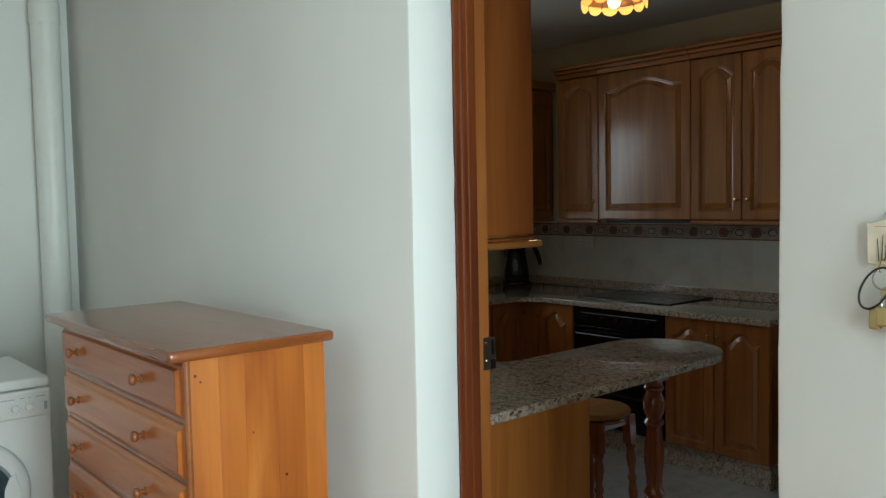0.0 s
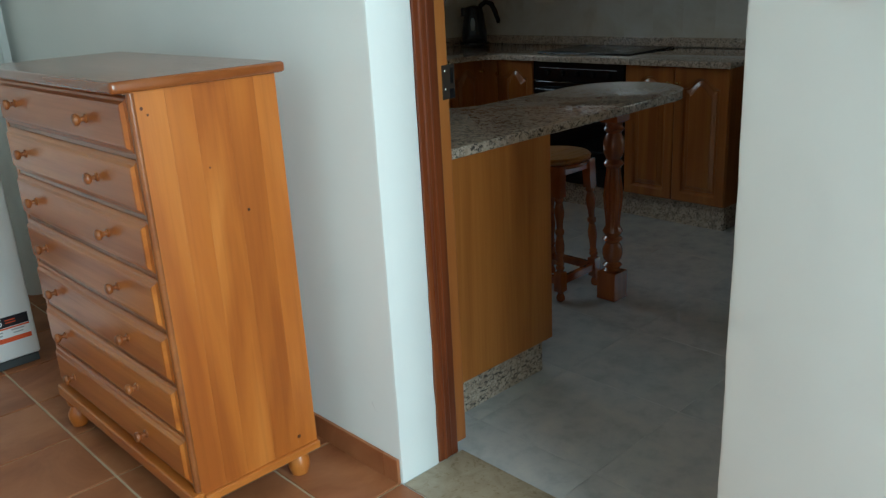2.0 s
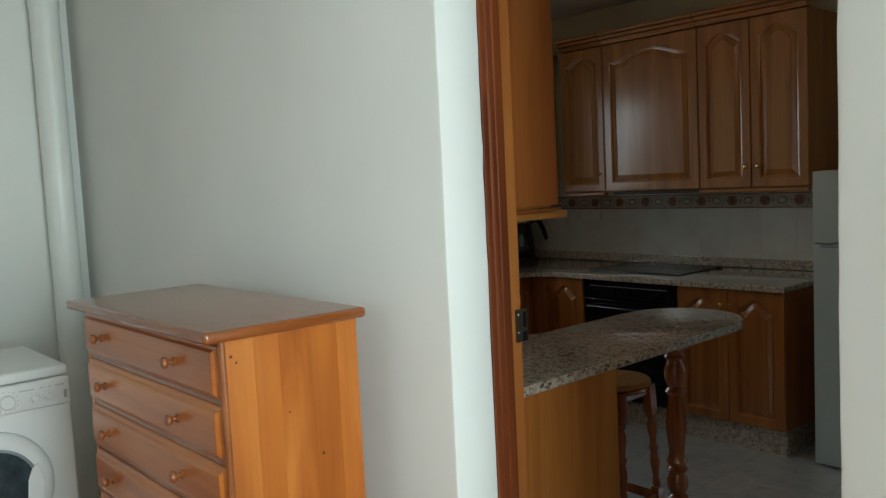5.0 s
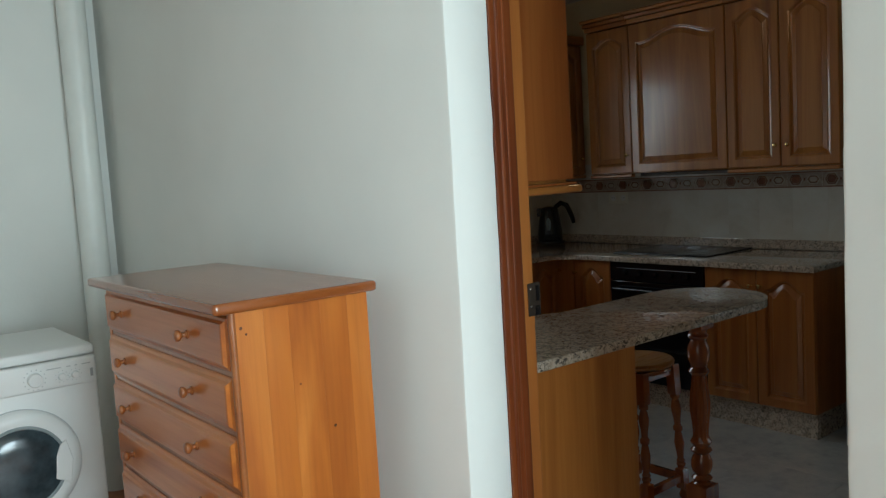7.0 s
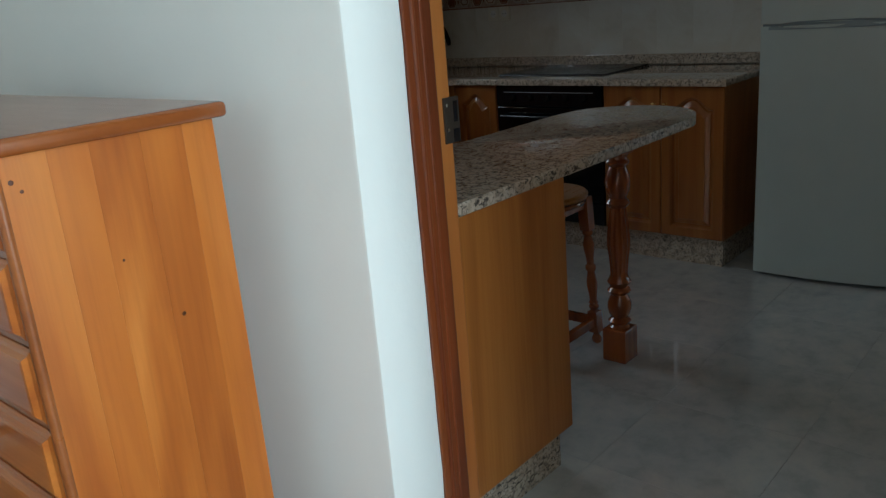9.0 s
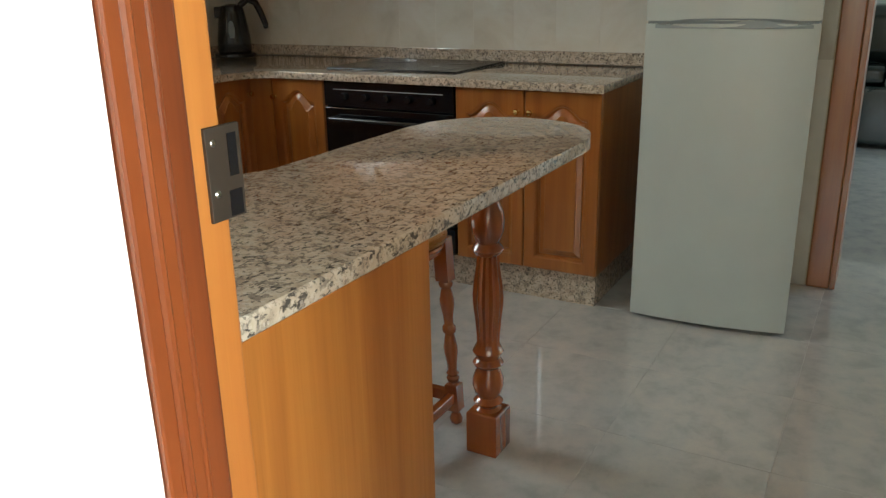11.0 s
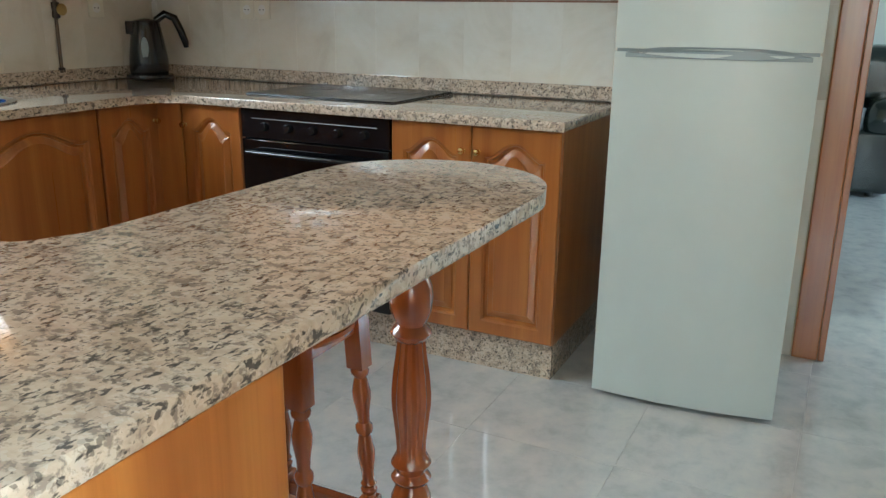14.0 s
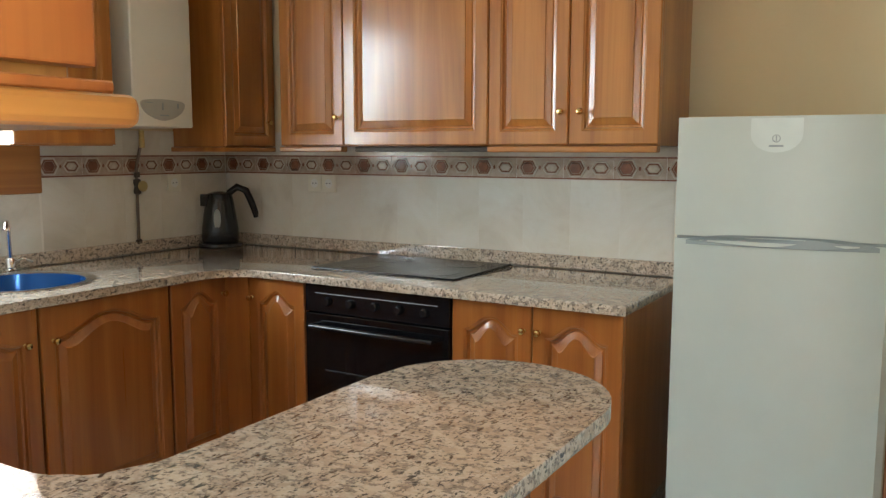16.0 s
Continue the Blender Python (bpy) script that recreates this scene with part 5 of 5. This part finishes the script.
part("fob", lathe([(0.004, 0), (0.009, 0.006), (0.011, 0.02), (0.0095, 0.024), (0.011, 0.028), (0.0095, 0.032), (0.011, 0.036), (0.009, 0.046), (0.004, 0.052)], rx - 0.02, 0.689, 1.281, 14), plain("dark_green_fob", (0.05, 0.06, 0.045), 0.4), k2, smooth=True)
part("fob_tip", lathe([(0.003, 0), (0.003, 0.012)], rx - 0.02, 0.689, 1.271, 10), KEY_STEEL, k2)
part("chain", tube([(rx - 0.022, 0.689, 1.333), (rx - 0.022, 0.687, 1.343), (rx - 0.024, 0.676, 1.349)], 0.0025, 8), KEY_STEEL, k2)
key_shape(k2, rx - 0.014, 0.70, 1.336, 0.042, -0.15, KEY_STEEL)

k3 = thing("key_bunch", (rx - 0.02, 0.652, 1.29), "steel carabiner with purple and turquoise key tags", "keys", "keys on the rack")
part("ring", tube(ring_pts(rx - 0.024, 0.652, 1.357, 0.0145), 0.0014, 8, True), KEY_STEEL, k3, smooth=True)
part("carabiner", tube([(rx - 0.028, 0.655, 1.352), (rx - 0.028, 0.671, 1.318), (rx - 0.028, 0.668, 1.306), (rx - 0.028, 0.650, 1.304), (rx - 0.028, 0.641, 1.312), (rx - 0.028, 0.645, 1.352)], 0.0023, 8, True), KEY_STEEL, k3, smooth=True)
part("purple_tag", box(rx - 0.022, rx - 0.016, 0.644, 0.660, 1.336, 1.350, 0.002), PURPLE, k3)
part("turquoise_tag", box(rx - 0.016, rx - 0.012, 0.640, 0.664, 1.290, 1.318, 0.002), TURQUOISE, k3)
key_shape(k3, rx - 0.018, 0.652, 1.338, 0.032, 0.05, KEY_STEEL)

k4 = thing("key_bunch", (rx - 0.02, 0.615, 1.29), "long steel keys hanging on a ring", "keys", "keys on the rack")
part("ring", tube(ring_pts(rx - 0.024, 0.615, 1.357, 0.014), 0.0013, 8, True), KEY_STEEL, k4, smooth=True)
key_shape(k4, rx - 0.02, 0.632, 1.352, 0.062, 0.02, KEY_STEEL)
key_shape(k4, rx - 0.024, 0.612, 1.342, 0.045, -0.1, OLD_BRASS)
k5 = thing("key_bunch", (rx - 0.012, 0.612, 1.24), "dark key fob with red tip hanging lower", "keys", "keys on the rack")
part("strap", tube([(rx - 0.018, 0.62, 1.345), (rx - 0.014, 0.622, 1.30), (rx - 0.012, 0.622, 1.262)], 0.0018, 8), CORD, k5)
part("fob", box(rx - 0.018, rx - 0.006, 0.612, 0.633, 1.222, 1.262, 0.005, 3), BLACK_PLASTIC, k5)
part("red_tip", box(rx - 0.019, rx - 0.005, 0.616, 0.63, 1.208, 1.2215, 0.003), LABEL_RED, k5)

cd = thing("business_card", (rx - 0.004, 0.663, 1.47), "blue tradesman's card tucked behind the key rack", "card")
turn = radians(44)
def card_place(a, b, w):
    c, s = math.cos(turn), math.sin(turn)
    a, b = a * 0.84, b * 0.84
    return (rx - 0.0005 - w, 0.689 - (c * a - s * b), 1.444 + s * a + c * b)
part("card", prism([(-0.0425, -0.0275), (0.0425, -0.0275), (0.0425, 0.0275), (-0.0425, 0.0275)], 0.0, 0.0006, place=card_place), CARD_PALE, cd)
part("card_band", prism([(-0.0425, -0.012), (0.0425, -0.012), (0.0425, 0.010), (-0.0425, 0.010)], 0.0007, 0.0009, place=card_place), CARD_BLUE, cd)
writing("ELECTRICISTA", 0.0125, lambda a, b, c: card_place(a, b + 0.0022, 0.0012 + c * 0.3), CARD_WHITE, "card_title", cd)
for a0, a1, b in ((-0.02, 0.012, 0.0165), (-0.015, 0.03, -0.0085), (0.0, 0.03, -0.018), (0.0, 0.025, -0.022)):
    part("card_line", prism([(a0, b - 0.0008), (a1, b - 0.0008), (a1, b + 0.0012), (a0, b + 0.0012)], 0.0011, 0.0013, place=card_place), CARD_WHITE, cd)

for ob in scene.collection.objects:
    if ob.parent is None and ob.name.split(".")[0] in ("key_rack", "key_bunch"):
        ob.location += Vector((0, 0.006, -0.011))

# ---- sofa in the living room ----
def sofa():
    so = thing("sofa", (7.95, 1.9, 0), "black glossy leather sofa with padded arm in the living room", "sofa")
    rnd = random.Random(21)

    def padded(x0, x1, y0, y1, z0, z1, bevel, lean=0.0, crease=0.0):
        own = box(x0, x1, y0, y1, z0, z1, bevel, 5)
        for v in own.verts:
            k = (v.co.z - z0) / (z1 - z0)
            v.co.y -= lean * k
            v.co.x += crease * math.sin(9 * v.co.z + 5 * v.co.y) + rnd.uniform(-0.3, 0.3) * crease
        return own

    part("base", padded(7.52, 8.36, 1.14, 2.75, 0.03, 0.44, 0.03, 0.05), LEATHER, so, smooth=True)
    part("arm", padded(7.50, 8.34, 1.00, 1.36, 0.40, 0.66, 0.12, 0.03, 0.004), LEATHER, so, "rounded leather arm with creases", True)
    part("arm", padded(7.52, 8.34, 2.56, 2.86, 0.40, 0.66, 0.12, 0.0, 0.004), LEATHER, so, smooth=True)
    for k in range(2):
        a = 1.37 + k * 0.6
        part("seat_cushion", padded(7.56, 8.1, a, a + 0.58, 0.44, 0.58, 0.05, 0.0, 0.003), LEATHER, so, smooth=True)
    for a, b, lean in ((1.10, 1.70, 0.10), (1.72, 2.30, 0.0)):
        part("back_cushion", padded(7.86, 8.30, a, b, 0.55, 0.98, 0.13, lean, 0.006), LEATHER, so, smooth=True)
    for fx in (7.60, 8.28):
        for fy in (1.25, 2.66):
            part("foot", lathe([(0.025, 0), (0.03, 0.032)], fx, fy, seg=12), BLACK_PLASTIC, so)
    so.location.x += 0.38


sofa()


# ---- tiles, laid last ----
def piece_mesh(name, sx, sy, sz, mat, bevel):
    own = bmesh.new()
    b = bevel
    loops = []
    for ins, z in ((0, -sz), (0, -b), (b, 0)):
        loops.append([own.verts.new(p) for p in ((ins, ins, z), (sx - ins, ins, z), (sx - ins, sy - ins, z), (ins, sy - ins, z))])
    for a, c in zip(loops, loops[1:]):
        for k in range(4):
            own.faces.new((a[k], a[(k + 1) % 4], c[(k + 1) % 4], c[k]))
    own.faces.new(loops[-1])
    me = bpy.data.meshes.new(name)
    own.to_mesh(me)
    own.free()
    me.materials.append(mat)
    return me


def lay(name, parent, mesh, m):
    ob = new(name, mesh)
    ob.matrix_world = m
    ob.parent = parent
    return ob


# terracotta floor
TS, TJ = 0.325, 0.007
tile_cache = {}
def fitted_tiles(name, parent, x0, x1, y0, y1, ox, oy, size, joint, mat, z, bevel, thick):
    nx0, nx1 = math.floor((x0 - ox) / size) , math.ceil((x1 - ox) / size)
    ny0, ny1 = math.floor((y0 - oy) / size) , math.ceil((y1 - oy) / size)
    for i in range(nx0, nx1):
        for j in range(ny0, ny1):
            a, b = max(x0, ox + i * size + joint / 2), min(x1, ox + (i + 1) * size - joint / 2)
            c, d = max(y0, oy + j * size + joint / 2), min(y1, oy + (j + 1) * size - joint / 2)
            if b - a < 0.02 or d - c < 0.02:
                continue
            key = (name, round(b - a, 4), round(d - c, 4))
            if key not in tile_cache:
                tile_cache[key] = piece_mesh(name, b - a, d - c, thick, mat, bevel)
            lay(name, parent, tile_cache[key], Matrix.Translation((a, c, z)))


fitted_tiles("floor_tile", floor_laundry, -0.9, XW - 0.001, 0.2, YC - 0.001, 1.47, 1.80, TS, TJ, TERRACOTTA, 0.0, 0.002, 0.01)
fitted_tiles("floor_slab", floor_laundry, -1.9, XW - 0.001, -1.45, 0.2, 1.47, 0.2 - TS * 5, TS, TJ, TERRACOTTA, 0.0, 0.002, 0.01)
fitted_tiles("floor_slab", floor_laundry, -1.9, -0.9, 0.2, YC - 0.001, 1.47 - 0.0, 1.80, TS, TJ, TERRACOTTA, 0.0, 0.002, 0.01)
# skirting of terracotta
for k in range(9):
    a = YL + 0.008 + k * 0.325 - 0.265 * (k > 0)
    b = a + (0.058 if k == 0 else 0.321)
    if b < YC:
        tagged(part("skirting_tile", box(XW - 0.011, XW - 0.001, a, b, 0.001, 0.075, 0.002), TERRACOTTA), "terracotta skirting tile at the wall's foot", "skirting", "skirting tiles", "structure")
# threshold and kitchen floor
tagged(part("threshold_slab", box(XW + 0.001, XK - 0.03, YR + 0.01, YL - 0.003, -0.01, 0.0015, 0.002), THRESHOLD), "worn brownish stone threshold in the doorway", "threshold", "", "structure")
fitted_tiles("marble_tile", floor_kitchen, XK - 0.028, XB - 0.002, YS, YN - 0.6, 3.37, 1.43, 0.4375, 0.0013, FLOOR_TILE, 0.0, 0.0003, 0.008)


# wall tiles behind the counter
def wall_tiles(name, parent, axis, at, u0, u1, v0, v1, ou, ov, su, sv, joint, mat):
    i = math.floor((u0 - ou) / su)
    while ou + i * su < u1:
        a, b = max(u0, ou + i * su + joint / 2), min(u1, ou + (i + 1) * su - joint / 2)
        j = math.floor((v0 - ov) / sv)
        while ov + j * sv < v1:
            c, d = max(v0, ov + j * sv + joint / 2), min(v1, ov + (j + 1) * sv - joint / 2)
            if b - a > 0.015 and d - c > 0.015:
                key = (name, round(b - a, 4), round(d - c, 4))
                if key not in tile_cache:
                    tile_cache[key] = piece_mesh(name, b - a, d - c, 0.006, mat, 0.0004)
                m = Matrix(((0, 0, -1, at), (-1, 0, 0, b), (0, 1, 0, c), (0, 0, 0, 1))) if axis == "x" else Matrix(((1, 0, 0, a), (0, 0, -1, at), (0, 1, 0, c), (0, 0, 0, 1)))
                lay(name, parent, tile_cache[key], m)
            j += 1
        i += 1


bed_back = structure("tiling_back", box(XB - 0.0083, XB - 0.0005, DY1 + 0.09, YN - 0.001, 0.0, 1.40), WALL_GROUT, "cream glazed wall tiles above the worktop", "wall tiles")
bed_win = structure("tiling_window", box(XK + 0.001, XB - 0.005, YN - 0.0083, YN - 0.0005, 0.80, KZ0 - 0.077), WALL_GROUT, "cream glazed wall tiles behind the sink", "wall tiles")
bed_win2 = structure("tiling_window_side", box(3.839, XB - 0.005, YN - 0.0083, YN - 0.0005, KZ0 - 0.076, 1.40), WALL_GROUT, "cream glazed wall tiles behind the kettle", "wall tiles")
wall_tiles("wall_tile", bed_back, "x", XB - 0.009, DY1 + 0.09, YN - 0.005, 0.90, 1.204, 2.22, 0.904, 0.20, 0.30, 0.0006, WALL_TILE)
wall_tiles("wall_tile", bed_back, "x", XB - 0.009, DY1 + 0.09, YN - 0.005, 1.293, 1.40, 2.22, 1.293, 0.20, 0.30, 0.0006, WALL_TILE)
wall_tiles("wall_tile", bed_win, "y", YN - 0.009, XK + 0.002, 3.838, 0.90, KZ0 - 0.078, 4.83, 0.904, 0.20, 0.30, 0.0006, WALL_TILE)
wall_tiles("wall_tile", bed_win2, "y", YN - 0.009, 3.840, XB - 0.01, 0.90, 1.204, 4.83, 0.904, 0.20, 0.30, 0.0006, WALL_TILE)
wall_tiles("wall_tile", bed_win2, "y", YN - 0.009, 3.840, XB - 0.01, 1.293, 1.40, 4.83, 1.293, 0.20, 0.30, 0.0006, WALL_TILE)


# border tiles with hexagons
def border_mesh():
    own = box(0.0008, 0.1992, 0.0005, 0.0885, -0.006, 0.0)
    for f in own.faces:
        f.material_index = 0

    def ring(cx, cy, rx_, ry_, thick, h, index, point):
        def hexa(k):
            if point:
                base = [(1.0, 0), (0.55, 1.0), (-0.55, 1.0), (-1.0, 0), (-0.55, -1.0), (0.55, -1.0)]
            else:
                base = [(1.0, 0.5), (0.0, 1.0), (-1.0, 0.5), (-1.0, -0.5), (0.0, -1.0), (1.0, -0.5)]
            return [(cx + a * (rx_ - k), cy + b * (ry_ - k)) for a, b in base]
        o = bmesh.new()
        loops = [[o.verts.new((x, y, z)) for x, y in hexa(k)] for k, z in ((0, 0.0), (thick * 0.25, h), (thick * 0.75, h), (thick, 0.0004))]
        for a, b in zip(loops, loops[1:]):
            for i in range(6):
                o.faces.new((a[i], a[(i + 1) % 6], b[(i + 1) % 6], b[i]))
        merged(own, o, index)

    def solid(cx, cy, rx_, ry_, h, index, point=True):
        o = bmesh.new()
        base = [(1.0, 0), (0.55, 1.0), (-0.55, 1.0), (-1.0, 0), (-0.55, -1.0), (0.55, -1.0)]
        lo = [o.verts.new((cx + a * rx_, cy + b * ry_, 0.0003)) for a, b in base]
        hi = [o.verts.new((cx + a * rx_ * 0.85, cy + b * ry_ * 0.85, h)) for a, b in base]
        for i in range(6):
            o.faces.new((lo[i], lo[(i + 1) % 6], hi[(i + 1) % 6], hi[i]))
        o.faces.new(hi)
        merged(own, o, index)

    ring(0.05, 0.0445, 0.044, 0.035, 0.006, 0.0035, 2, True)
    ring(0.05, 0.0445, 0.034, 0.027, 0.005, 0.003, 1, True)
    solid(0.05, 0.0445, 0.026, 0.020, 0.0025, 1)
    ring(0.15, 0.0445, 0.040, 0.026, 0.006, 0.0035, 2, True)
    ring(0.15, 0.0445, 0.030, 0.019, 0.004, 0.003, 1, True)
    solid(0.15, 0.0445, 0.022, 0.012, 0.0025, 2)
    solid(0.10, 0.0445, 0.005, 0.007, 0.002, 1)
    solid(0.001 + 0.006, 0.0445, 0.005, 0.007, 0.002, 1)
    for y in (0.004, 0.085):
        merged(own, box(0.001, 0.199, y - 0.0025, y + 0.0025, 0.0, 0.0025), 1)
    me = bpy.data.meshes.new("border_tile")
    own.to_mesh(me)
    own.free()
    for mt in (BORDER_BASE, BORDER_DARK, BORDER_MID):
        me.materials.append(mt)
    return me


border = border_mesh()
for k in range(15):
    b = YN - 0.010 - 0.2 * k
    if b - 0.2 > DY1 + 0.06:
        lay("border_tile", bed_back, border, Matrix(((0, 0, -1, XB - 0.009), (-1, 0, 0, b), (0, 1, 0, 1.204), (0, 0, 0, 1))))
for k in range(5):
    a = XB - 0.012 - 0.2 * (k + 1)
    if a > 3.80:
        lay("border_tile", bed_win2, border, Matrix(((1, 0, 0, a), (0, 0, -1, YN - 0.009), (0, 1, 0, 1.204), (0, 0, 0, 1))))
